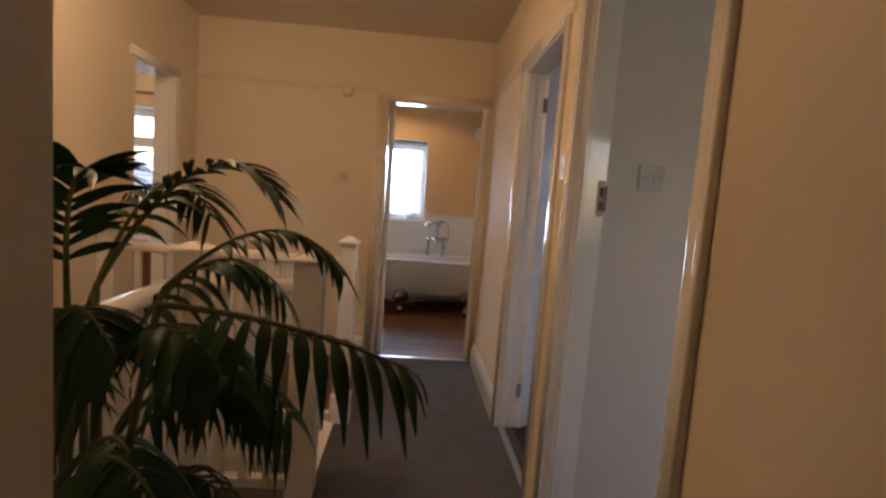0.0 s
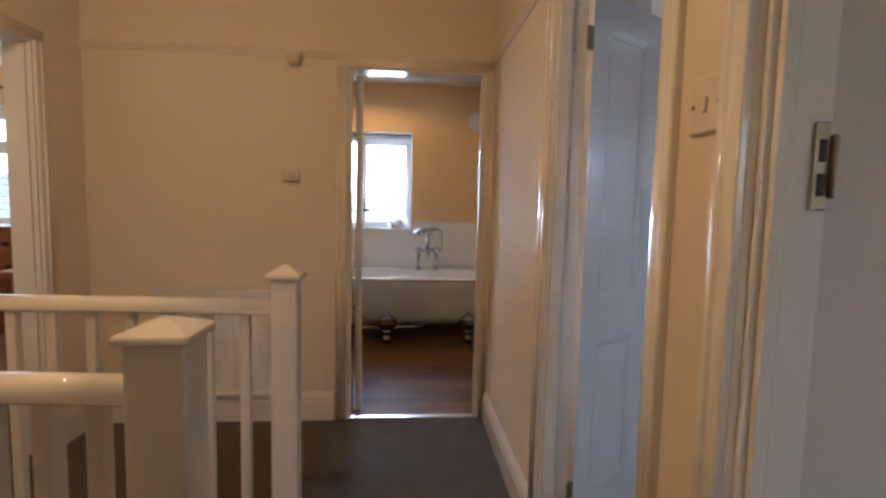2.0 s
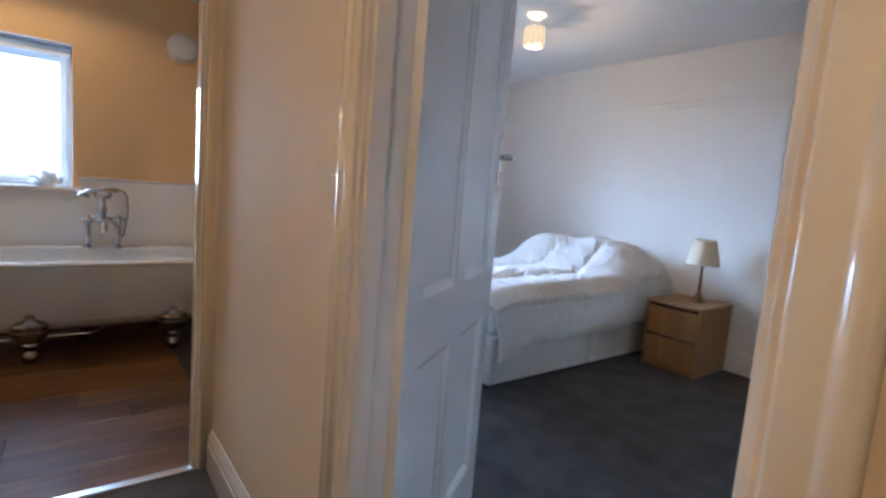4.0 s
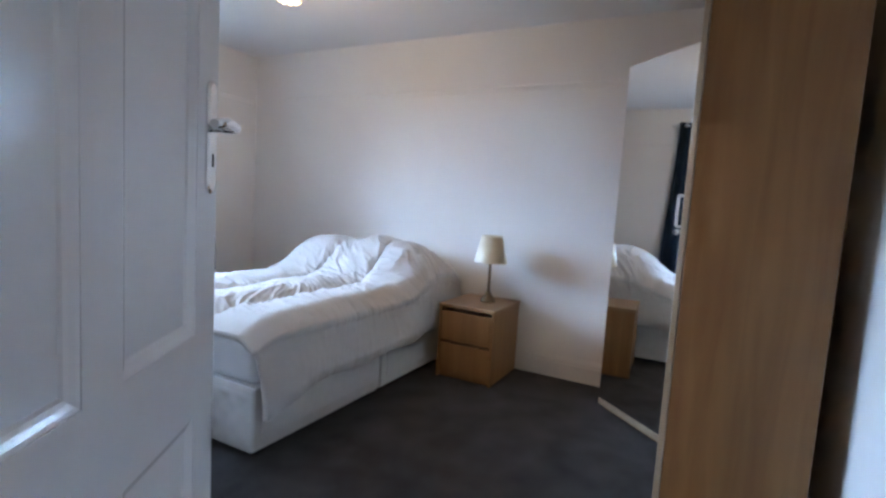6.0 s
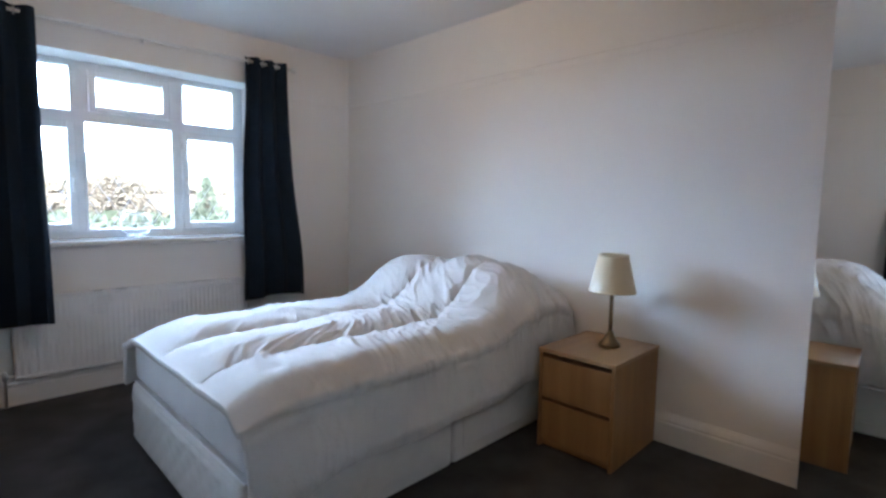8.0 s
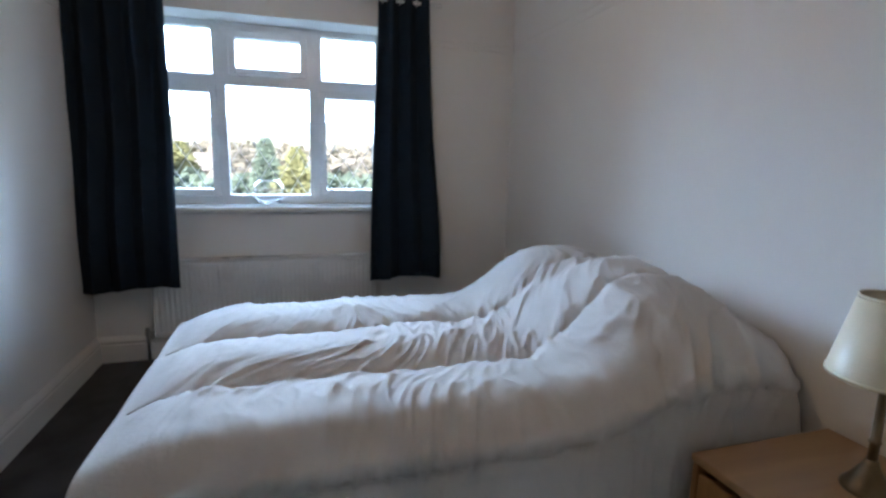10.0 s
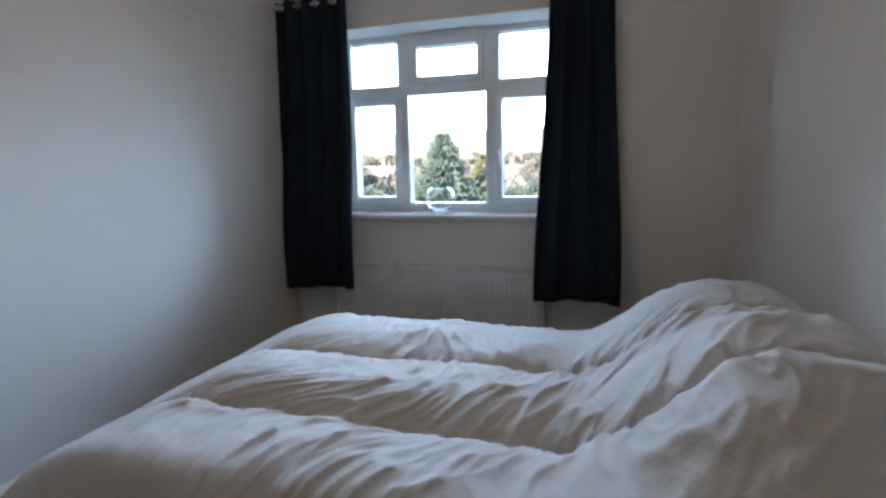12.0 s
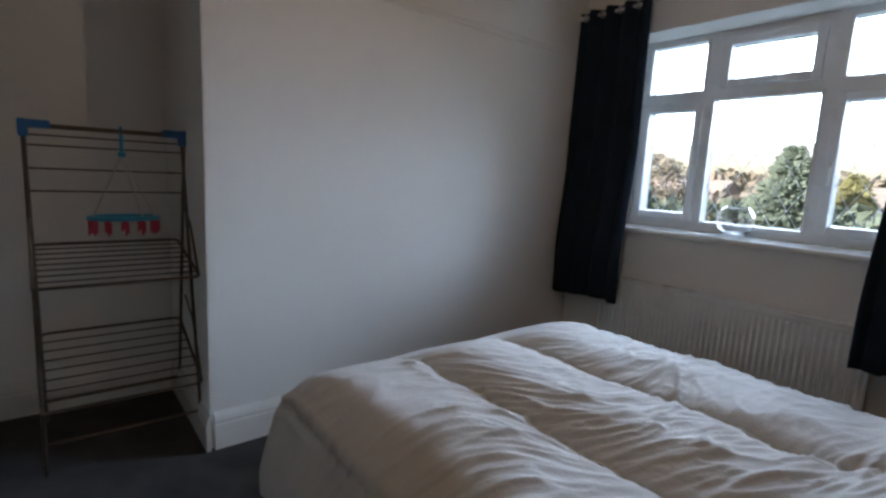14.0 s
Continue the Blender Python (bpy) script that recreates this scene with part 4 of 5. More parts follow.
def pendant_tubes(name, at, label):
    """A ceiling fitting with a ring of hanging glass tubes."""
    p = thing(name, label, "ceiling light", at)
    sub("ceiling_rose", lathe([(0, 0), (0.05, 0), (0.045, -0.02), (0.02, -0.035), (0, -0.035)], 24), M_PLASTIC, p)
    sub("ring", lathe([(0.060, -0.085), (0.066, -0.085), (0.066, -0.10), (0.060, -0.10)], 24, close=False), M_CHROME, p)
    sub("stem", tube([(0, 0, -0.03), (0, 0, -0.10)], 0.01, 8), M_CHROME, p)
    for i in range(10):
        a = 2 * math.pi * i / 10
        sub("glass_tube", lathe([(0.016, -0.085), (0.019, -0.10), (0.019, -0.20), (0.013, -0.218), (0, -0.222)], 12, close=False, at=(0.058 * math.cos(a), 0.058 * math.sin(a), 0)), M_GLOWBEAD, p, "lit glass tube")
    return p


def bowl_light(name, at, label, r=0.12):
    p = thing(name, label, "ceiling light", at)
    sub("ceiling_plate", lathe([(0, 0), (r * 0.8, 0), (r * 0.8, -0.025), (0, -0.025)], 32), M_CHROME, p)
    prof = [(r, -0.02)]
    for i in range(1, 9):
        t = math.pi / 2 * i / 8
        prof.append((r * math.cos(t) if i < 8 else 0.001, -0.02 - 0.085 * math.sin(t)))
    bm = lathe(prof, 36, close=False)
    for v in bm.verts:
        a = math.atan2(v.co.y, v.co.x)
        k = 1 + 0.035 * math.cos(a * 18)
        v.co.x *= k
        v.co.y *= k
    sub("glass_bowl", bm, M_GLOWGLASS, p, "lit ribbed glass bowl")
    return p


bowl_light("ceiling_light", (-0.95, 1.75, H), "lit glass bowl ceiling light over the stairwell")
bowl_light("ceiling_light", (-0.30, 5.45, H), "lit ribbed glass bowl ceiling light in the bathroom")
bowl_light("ceiling_light", (-2.9, 4.3, H), "lit glass bowl ceiling light in the back bedroom")
pendant_tubes("ceiling_light", (2.70, 4.30, H), "lit ceiling light of hanging glass tubes in the bedroom")


# ---- bathroom ----
structure("wall_bathroom_panel", put(put(bmesh.new(), -1.69, 6.10, 0, -0.841, 6.112, 1.075), 0.121, 6.10, 0, 1.28, 6.112, 1.075), M_ENAMEL, "white dado panelling behind the bath", "wall panel")
structure("wall_bathroom_panel_low", box(-0.841, 6.10, 0, 0.121, 6.112, 0.985), M_ENAMEL, "white dado panelling below the bathroom window", "wall panel")
structure("trim_dado", box(0.131, 6.092, 1.075, 1.28, 6.112, 1.09, 0.004, 1), M_GLOSS, "white dado capping", "trim")
tub = thing("roll_top_bath", "white roll-top bath with grey-white sides on chrome feet", "bath", (0.27, 5.66, 0))


def tub_shell(scale, top, bottom, n=48):
    """Rings of a rounded oblong from the rim down to the base."""
    rings = []
    for k in range(11):
        s = k / 10
        z = top + (bottom - top) * s
        f = 1 - 0.30 * s ** 2.2
        if k == 10:
            f *= 0.72
        ring = []
        for i in range(n):
            a = 2 * math.pi * i / n
            ex = 2 / 4.6
            x = math.copysign(abs(math.cos(a)) ** ex, math.cos(a)) * 0.82 * scale * (1 - 0.22 * s ** 2)
            y = math.copysign(abs(math.sin(a)) ** ex, math.sin(a)) * 0.355 * scale * f
            ring.append((x, y, z))
        rings.append(ring)
    return rings


def skin(rings, cap_end=True):
    bm = bmesh.new()
    vr = [[bm.verts.new(p) for p in r] for r in rings]
    n = len(vr[0])
    for a, b in zip(vr, vr[1:]):
        for i in range(n):
            f = bm.faces.new((a[i], a[(i + 1) % n], b[(i + 1) % n], b[i]))
            f.smooth = True
    if cap_end:
        bm.faces.new(vr[-1])
    return bm


sub("outer_shell", skin(tub_shell(1.0, 0.575, 0.155)), M_TUBOUT, tub, "grey-white painted outer shell")
sub("inner_shell", skin(tub_shell(0.95, 0.585, 0.20)), M_ENAMEL, tub, "white enamel inside")
ring = tub_shell(1.0, 0.585, 0.1)[0]
loops = []
for k in range(9):
    t = 2 * math.pi * k / 8
    loops.append([(x * (1.0 + 0.022 * math.cos(t)), y * (1.0 + 0.052 * math.cos(t)), 0.588 + 0.017 * math.sin(t)) for x, y, z in ring])
sub("rolled_rim", skin(loops, False), M_ENAMEL, tub, "white rolled rim")
for sx, sy in ((-0.40, -0.24), (0.34, -0.24), (-0.40, 0.24), (0.34, 0.24)):
    f = bmesh.new()
    px, py = sx, math.copysign(0.305, sy)
    lathe([(0, 0), (0.026, 0), (0.038, 0.014), (0.041, 0.035), (0.035, 0.058), (0.027, 0.072), (0.030, 0.095), (0.044, 0.118), (0, 0.12)], 18, bm=f, at=(px, py, 0))
    cup = lathe([(0.040, 0.112), (0.058, 0.135), (0.082, 0.165), (0.090, 0.190), (0.078, 0.208), (0.086, 0.220), (0.060, 0.245), (0.026, 0.258), (0.020, 0.272), (0.024, 0.282), (0, 0.292)], 24, close=False)
    for v in cup.verts:
        k = 1 + 0.07 * math.cos(6 * math.atan2(v.co.y, v.co.x))
        v.co = (px + v.co.x * k, py + v.co.y * 0.6 * k, v.co.z)
    cup_mesh = bpy.data.meshes.new("cup")
    cup.to_mesh(cup_mesh)
    cup.free()
    f.from_mesh(cup_mesh)
    bpy.data.meshes.remove(cup_mesh)
    sub("ball_foot", f, M_DARKCHROME, tub, "polished chrome claw foot", True)
# dark reflections are put into this chrome's lowered, mottled base colour
M_TAP = mat("darkened_tap_chrome", (0.50, 0.50, 0.52), 0.12, 1.0, var=0.2, scale=20, fine=60, bump=0.0, gloss_var=0.05)
tp = thing("bath_mixer_tap", "chrome bath mixer with a telephone shower handset", "tap", (0.25, 5.93, 0.60))
tp.scale = (1.2, 1.2, 1.2)
for sx in (-0.075, 0.075):
    b = tube([(sx, 0, 0.0), (sx, 0, 0.16)], 0.015, 10)
    lathe([(0, 0), (0.024, 0), (0.02, 0.012), (0, 0.014)], 16, bm=b, at=(sx, 0, 0))
    lathe([(0, 0.15), (0.02, 0.152), (0.022, 0.185), (0, 0.19)], 16, bm=b, at=(sx, 0, 0))
    sub("standpipe", b, M_TAP, tp)
    hnd = tube([(sx - 0.032, -0.03, 0.17), (sx + 0.032, -0.03, 0.17)], 0.010, 8)
    tube([(sx, -0.03, 0.138), (sx, -0.03, 0.202)], 0.010, 8, hnd)
    tube([(sx, 0, 0.17), (sx, -0.034, 0.17)], 0.010, 8, hnd)
    sub("cross_handle", hnd, M_TAP, tp)
b = tube([(-0.09, 0, 0.17), (0.09, 0, 0.17)], 0.017, 10)
tube(rounded_path([(0, 0, 0.17), (0, -0.10, 0.165), (0, -0.13, 0.10)], 0.03), 0.016, 10, b)
tube([(0, 0, 0.17), (0, 0, 0.30)], 0.015, 10, b)
lathe([(0, 0.20), (0.018, 0.205), (0.022, 0.235), (0.014, 0.26), (0, 0.262)], 14, bm=b)
sub("mixer_body", b, M_TAP, tp)
b = tube([(-0.035, 0, 0.30), (0.035, 0, 0.30)], 0.011, 8)
tube([(-0.035, 0, 0.30), (-0.035, 0, 0.325)], 0.009, 8, b)
tube([(0.035, 0, 0.30), (0.035, 0, 0.325)], 0.009, 8, b)
sub("cradle", b, M_TAP, tp)
b = tube(rounded_path([(0.07, 0, 0.345), (-0.03, 0, 0.335), (-0.085, 0, 0.325)], 0.03), 0.015, 10)
lathe([(0, 0.0), (0.035, 0.004), (0.030, 0.02), (0.012, 0.04), (0, 0.042)], 18, bm=b, at=(-0.095, 0, 0.288))
sub("shower_handset", b, M_TAP, tp)
hose = rounded_path([(0.065, 0, 0.345), (0.115, 0.0, 0.34), (0.125, 0.01, 0.22), (0.10, 0.02, 0.05), (0.05, 0.02, 0.16)], 0.04)
sub("hose", tube(hose, 0.006, 8), M_TAP, tp, "flexible chrome hose")
pp = thing("bath_pipes", "chrome waste and supply pipes below the bath", "pipes", (0, 0, 0))
sub("supply_pipe", tube(rounded_path([(-0.32, 5.36, 0.0), (-0.32, 5.36, 0.145), (0.17, 5.40, 0.14), (0.24, 5.55, 0.13), (0.24, 5.66, 0.15)], 0.03), 0.009, 8), M_CHROME, pp)
sub("waste_pipe", tube(rounded_path([(-0.45, 5.55, 0.19), (-0.40, 5.50, 0.12), (-0.1, 5.52, 0.10), (0.1, 5.8, 0.07)], 0.04), 0.018, 10), M_STEEL, pp)
vt = thing("extractor_vent", "round white extractor vent on the bathroom wall", "vent", (0.765, 6.112, 2.115))
sub("cover", lathe([(0, 0.045), (0.075, 0.042), (0.098, 0.028), (0.105, 0.0), (0, 0)], 36, m=Matrix.Rotation(radians(90), 4, "X")), M_PLASTIC, vt)
sub("rim", lathe([(0.098, 0.0), (0.112, 0.0), (0.112, 0.010), (0.098, 0.014)], 36, close=False, m=Matrix.Rotation(radians(90), 4, "X")), M_PLASTIC, vt)
bl = thing("roller_blind", "rolled pale blue blind at the head of the bathroom window", "blind", (-0.36, 6.20, 1.95))
sub("roll", tube([(-0.43, 0, 0), (0.43, 0, 0)], 0.028, 14), mat("pale_blue_blind_cloth", (0.42, 0.52, 0.66), 0.8, var=0.06, scale=10, fine=160, bump=0.2), bl)
sub("bottom_bar", box(-0.43, -0.026, -0.044, 0.43, -0.014, -0.018, 0.003, 1), M_PLASTIC, bl)
bag = thing("plastic_bag", "crumpled clear plastic bag on the bathroom window sill", "bag", (-0.06, 6.15, 1.01))
bm = bmesh.new()
bmesh.ops.create_icosphere(bm, subdivisions=3, radius=0.07)
for v in bm.verts:
    v.co *= 1 + 0.45 * noise.noise(v.co * 32)
    v.co.z = max(0.001, v.co.z * 0.8 + 0.045)
    v.co.x *= 1.25
    v.co.y *= 0.6
sub("film", bm, mat("milky_plastic_film", (0.72, 0.76, 0.82), 0.25, var=0.1, scale=20, fine=70, bump=0.2), bag)


# ---- bedroom: bed ----
bed = thing("divan_bed", "pale fabric double divan base with a white mattress", "bed", (2.092, 3.815, 0))
BL, BWID = 1.96, 1.285
for a, b in ((0.0, 0.985), (0.993, BL)):
    base = box(a, 0, 0.020, b, BWID, 0.325, 0.022, 3)
    half = sub("divan_half", base, M_DIVAN, bed, "pale damask divan section", True)
    sub("drawer_front", box(a + 0.06, -0.006, 0.085, b - 0.06, 0.004, 0.285, 0.004, 2), M_DIVAN, half)
    sub("piping", box(a + 0.012, -0.004, 0.318, b - 0.012, BWID + 0.004, 0.327, 0.004, 2), M_MATT, half)
quilt = bmesh.new()
n, mrows = 72, 18
grid = []
for j in range(mrows + 1):
    row = []
    for i in range(n + 1):
        y, z = 0.02 + (BWID - 0.04) * i / n, 0.045 + 0.26 * j / mrows
        u, w = (y + z * 1.15) / 0.115, (y - z * 1.15) / 0.115
        d = 0.008 * (abs(math.sin(math.pi * u)) * abs(math.sin(math.pi * w))) ** 0.5
        if j in (0, mrows) or i in (0, n):
            d = -0.004
        row.append(quilt.verts.new((-0.003 - d, y, z)))
    grid.append(row)
for j in range(mrows):
    for i in range(n):
        f = quilt.faces.new((grid[j][i], grid[j][i + 1], grid[j + 1][i + 1], grid[j + 1][i]))
        f.smooth = True
sub("quilted_end", quilt, M_DIVAN, bed, "diamond-quilted foot end")
sub("mattress", box(0.012, 0.008, 0.329, BL - 0.01, BWID - 0.008, 0.535, 0.045, 4), M_MATT, bed, "white mattress", True)
for x, y in ((0.07, 0.08), (0.07, BWID - 0.08), (0.90, 0.08), (1.08, 0.08), (BL - 0.08, 0.08), (BL - 0.08, BWID - 0.08)):
    c = lathe([(0, 0), (0.018, 0.003), (0.022, 0.012), (0.018, 0.02), (0, 0.022)], 14, at=(x, y, 0))
    sub("castor", c, M_IRON, bed, "dark castor")


def smooth_step(a, b, x):
    t = min(1, max(0, (x - a) / (b - a)))
    return t * t * (3 - 2 * t)


def build_duvet():
    """A quilted duvet over mattress and pillows: channels along the bed, creases across them."""
    nx, ns = 300, 260
    x0, x1 = 2.105, 4.045
    y_near, y_far, top = 3.800, 5.160, 0.586
    bm = bmesh.new()
    rows, lines = [], {}
    seams = [-0.02, 0.395, 0.835, 1.275]
    for i in range(nx + 1):
        u = i / nx
        x = x0 + (x1 - x0) * u
        hang = 0.305 - 0.060 * smooth_step(2.15, 2.5, x)
        hang += 0.006 * math.sin(x * 5.1) + 0.008 * math.sin(x * 11.7 + 1)
        far = 0.20 + 0.03 * math.sin(x * 4.0)
        flare = 1 - 0.8 * smooth_step(3.25, 3.6, x)
        r = 0.075
        length = (y_far - y_near)
        total = hang + length + far
        row = []
        for k in range(ns + 1):
            s = -hang + total * k / ns
            # profile across the bed
            if s < 0:
                t = -s
                y, z = y_near - (0.012 + 0.010 * flare) * smooth_step(0, 0.05, t) - (0.020 + 0.030 * flare) * smooth_step(0, 0.25, t), top - r * 0.6 - t
                nrm = Vector((0, -1, 0.15))
            elif s < length:
                y = y_near + s
                e = min(s, length - s)
                z = top - r * 0.6 * (1 - smooth_step(0, 0.16, e)) ** 2
                nrm = Vector((0, -0.9 * (1 - smooth_step(0, 0.14, s)) + 0.9 * (1 - smooth_step(0, 0.14, length - s)), 1))
            else:
                t = s - length
                y, z = y_far + 0.018 + 0.04 * smooth_step(0, 0.2, t), top - r * 0.6 - t
                nrm = Vector((0, 1, 0.15))
            # foot end rolls over the mattress edge
            foot = 1 - smooth_step(0.0, 0.16, x - x0)
            z -= 0.035 * foot ** 2
            # pillows
            py = min(max((y - 3.74) / 0.46, 0), 1) * min(max((5.17 - y) / 0.20, 0), 1)
            py = smooth_step(0, 1, py)
            split = 1 - 0.14 * math.exp(-((y - 4.50) / 0.07) ** 2)
            hill = smooth_step(3.30, 3.72, x) * (1 - 0.45 * smooth_step(3.86, 4.04, x))
            z += (0.270 - 0.045 * smooth_step(4.3, 5.0, y)) * hill * (0.40 + 0.60 * py) * split * (1 if s > 0 else max(0, 1 - (-s) / 0.25))
            # channels between the seams
            q = 0.0
            for a, b in zip(seams, seams[1:]):
                if a <= s <= b:
                    q = math.sin(math.pi * (s - a) / (b - a)) ** 0.5
            if s < seams[0]:
                q = min(1, (seams[0] - s) / 0.12) ** 0.6 * (1 - 0.6 * smooth_step(0.7, 1.0, (seams[0] - s) / max(hang, 0.01)))
            if s > seams[-1]:
                q = min(1, (s - seams[-1]) / 0.1) ** 0.6 * 0.8
            q += (1 - q) * 0.28 * (1 - smooth_step(0.06, 0.22, abs(s - seams[0])))
            near_seam = min(abs(s - c) for c in seams)
            p = Vector((x, s, 0))
            wav = 0.16 * noise.noise(Vector((x * 1.9, s * 2.6, 1.7)))
            xs = x + wav - 0.30 * s
            patch = smooth_step(-0.25, 0.35, noise.noise(Vector((x * 2.6, s * 3.4, 7.7))))
            w1 = noise.noise(Vector((xs * 7.0, s * 2.4, 0.3)))
            w2 = noise.noise(Vector((xs * 15.0, s * 4.6, 5.3)))
            w4 = noise.noise(Vector(((xs - 0.2 * s) * 29.0, s * 9.0, 3.9)))
            w3 = noise.noise(Vector((x * 30.0, s * 24.0, 9.1)))
            ridge = 0.75 * max(0.0, 1 - abs(w1) * 2.4) ** 3 + 0.8 * max(0.0, 1 - abs(w2) * 2.2) ** 2.5 + 0.42 * max(0.0, 1 - abs(w4) * 2.0) ** 3
            pull = (0.24 + 0.30 * patch) + (0.26 + 0.42 * patch) * math.exp(-near_seam / 0.09) + 0.22 * hill
            edge = 0.12 + 0.88 * smooth_step(0, 0.24, x - x0)
            dent = 0.010 * noise.noise(Vector((x * 5.0, s * 5.5, 4.1))) + 0.003 * noise.noise(Vector((x * 13.0, s * 15.0, 6.3)))
            side = 1 - 0.45 * smooth_step(0, 0.06, -s)
            d = 0.052 * q * edge * side + pull * smooth_step(0, 0.34, x - x0) * side * (0.0170 * ridge + 0.004 * w2) + 0.0012 * w3 + edge * (dent + 0.010 * noise.noise(Vector((x * 3.1, s * 3.3, 2.2))))
            nn = nrm.normalized()
            row.append(bm.verts.new(Vector((x - 0.02 * foot * (1 if s > 0 else 0.5), y, max(0.09, z))) + nn * d))
        rows.append(row)
        for c in seams:
            k = max(0, min(ns, round((c + hang) / total * ns)))
            lines.setdefault(c, []).append(row[k].co + Vector((0, 0, 0.001)))
    for a, b in zip(rows, rows[1:]):
        for k in range(ns):
            f = bm.faces.new((a[k], a[k + 1], b[k + 1], b[k]))
            f.smooth = True
    return bm, list(lines.values())


duvet = thing("duvet", "thick white quilted duvet spread over the bed and pillows", "duvet", (0, 0, 0))
cover, stitch = build_duvet()
dv = sub("cover", cover, M_DUVET, duvet)
for line in stitch:
    sub("seam", tube(line[4:-2:2], 0.0022, 5), M_DUVET, duvet, "stitched channel seam")
sol = dv.modifiers.new("thickness", "SOLIDIFY")
sol.thickness, sol.offset = 0.028, -1
pl = thing("pillow", "white pillow under the duvet at the bed head", "pillow", (3.80, 4.16, 0.545), group="pillows")
bm = box(-0.20, -0.29, 0.0, 0.20, 0.29, 0.11, 0.05, 4)
sub("cover", bm, M_MATT, pl, "", True)
copy_thing(pl, pose(3.80, 4.83, 0.545))

# ---- bedroom: bedside cabinet and lamp ----
cab = thing("bedside_cabinet", "light oak veneer bedside cabinet with two drawers", "bedside cabinet", (3.575, 3.285, 0))
W, D, HH = 0.405, 0.49, 0.515
sub("top", box(-0.004, -0.004, HH - 0.022, D, W + 0.004, HH, 0.002, 1), M_OAKTOP, cab, "pale oak top")
for y in (0.0, W - 0.018):
    sub("side_panel", box(0.0, y, 0.0, D, y + 0.018, HH - 0.022, 0.0015, 1), M_OAK, cab)
sub("back_panel", box(D - 0.008, 0.018, 0.03, D, W - 0.018, HH - 0.022), M_OAK, cab)
sub("plinth", box(0.03, 0.018, 0.0, 0.046, W - 0.018, 0.05), M_OAK, cab)
for z0, z1 in ((0.042, 0.245), (0.262, 0.468)):
    d = sub("drawer_front", box(0.002, 0.020, z0, 0.020, W - 0.020, z1, 0.0025, 2), M_OAK, cab, "oak drawer front")
    sub("drawer_box", box(0.020, 0.024, z0 + 0.01, D - 0.02, W - 0.024, z1 - 0.03), M_OAK, d)
lamp = thing("table_lamp", "table lamp with a brass stem and cream conical shade, unlit", "lamp", (3.86, 3.455, HH))
sub("base", lathe([(0, 0), (0.052, 0), (0.054, 0.006), (0.050, 0.016), (0.040, 0.026), (0.028, 0.046), (0.016, 0.070), (0.013, 0.08), (0, 0.08)], 28), M_BRONZE, lamp, "antique brass foot")
sub("stem", lathe([(0.0105, 0.08), (0.0105, 0.12), (0.0135, 0.125), (0.0105, 0.13), (0.0095, 0.26), (0.012, 0.265), (0.013, 0.30), (0, 0.30)], 18), M_BRONZE, lamp, "antique brass stem")
sub("shade", lathe([(0.115, 0.285), (0.074, 0.470), (0.072, 0.470), (0.113, 0.285)], 40, close=False), M_SHADE, lamp, "cream fabric shade")
for z, r in ((0.286, 0.1155), (0.469, 0.0745)):
    sub("shade_trim", lathe([(r - 0.002, z - 0.004), (r + 0.0012, z - 0.004), (r + 0.001, z + 0.004), (r - 0.002, z + 0.004)], 40, close=False), M_SHADE, lamp)
sub("bulb", lathe([(0.012, 0.30), (0.014, 0.32), (0.028, 0.36), (0.024, 0.39), (0, 0.402)], 16, close=False), M_PLASTIC, lamp, "white bulb")

# ---- bedroom: wardrobes ----
ward = thing("corner_wardrobe", "light oak corner wardrobe with a full-length mirror door", "wardrobe", (0, 0, 0))
plan = [(3.345, 1.70), (4.06, 1.70), (4.06, 2.594), (3.720, 2.594), (3.345, 2.200)]
bm = bmesh.new()
lo = [bm.verts.new((x, y, 0.05)) for x, y in plan]
hi = [bm.verts.new((x, y, 2.055)) for x, y in plan]
for i in range(5):
    bm.faces.new((lo[i], lo[(i + 1) % 5], hi[(i + 1) % 5], hi[i]))
bm.faces.new(lo[::-1])
bm.faces.new(hi)
sub("carcass", bm, M_OAK, ward)
fa, fb = Vector((3.720, 2.594, 0)), Vector((3.345, 2.200, 0))
dr = (fb - fa).normalized()
m = pose(fa.x, fa.y, 0, 0, 0, math.degrees(math.atan2(dr.y, dr.x)))
flen = (fb - fa).length
# local x runs along the door from the wall side; the door stands proud towards -y of the pose
def fbox(a, b, d0, d1, z0, z1, bev=0.0):
    return box(a, -d1, z0, b, -d0, z1, bev, 1, m=m)


door_w = sub("mirror_door", fbox(0.0, flen - 0.012, 0.002, 0.020, 0.062, 2.055, 0.0015), M_OAKEDGE, ward, "pale oak edged door")
sub("mirror", fbox(0.004, flen - 0.016, 0.0205, 0.0235, 0.066, 2.050), M_MIRROR, door_w, "full-length mirror")
kb = tube([m @ Vector((flen - 0.05, -0.0235, 1.125)), m @ Vector((flen - 0.05, -0.047, 1.125))], 0.015, 14)
sub("lock_knob", kb, M_CHROME, door_w, "chrome lock knob")
sub("plinth", fbox(0.01, flen - 0.02, -0.03, -0.012, 0.0, 0.05), M_OAK, ward)
sub("bottom_edge", fbox(0.0, flen - 0.012, 0.002, 0.022, 0.026, 0.060, 0.001), M_OAKEDGE, ward)

hang = thing("wardrobe", "tall light oak wardrobe with one pale door and bow handle", "wardrobe", (2.49, 1.755, 0))
WW, WD, WH = 0.85, 0.425, 2.055
for x in (0.0, WW - 0.020):
    sub("side_panel", box(x, 0, 0.0, x + 0.020, WD, WH, 0.0015, 1), M_OAK, hang, "light oak side panel")
sub("back_panel", box(0.020, 0, 0.05, WW - 0.020, 0.010, WH - 0.02), M_OAK, hang)
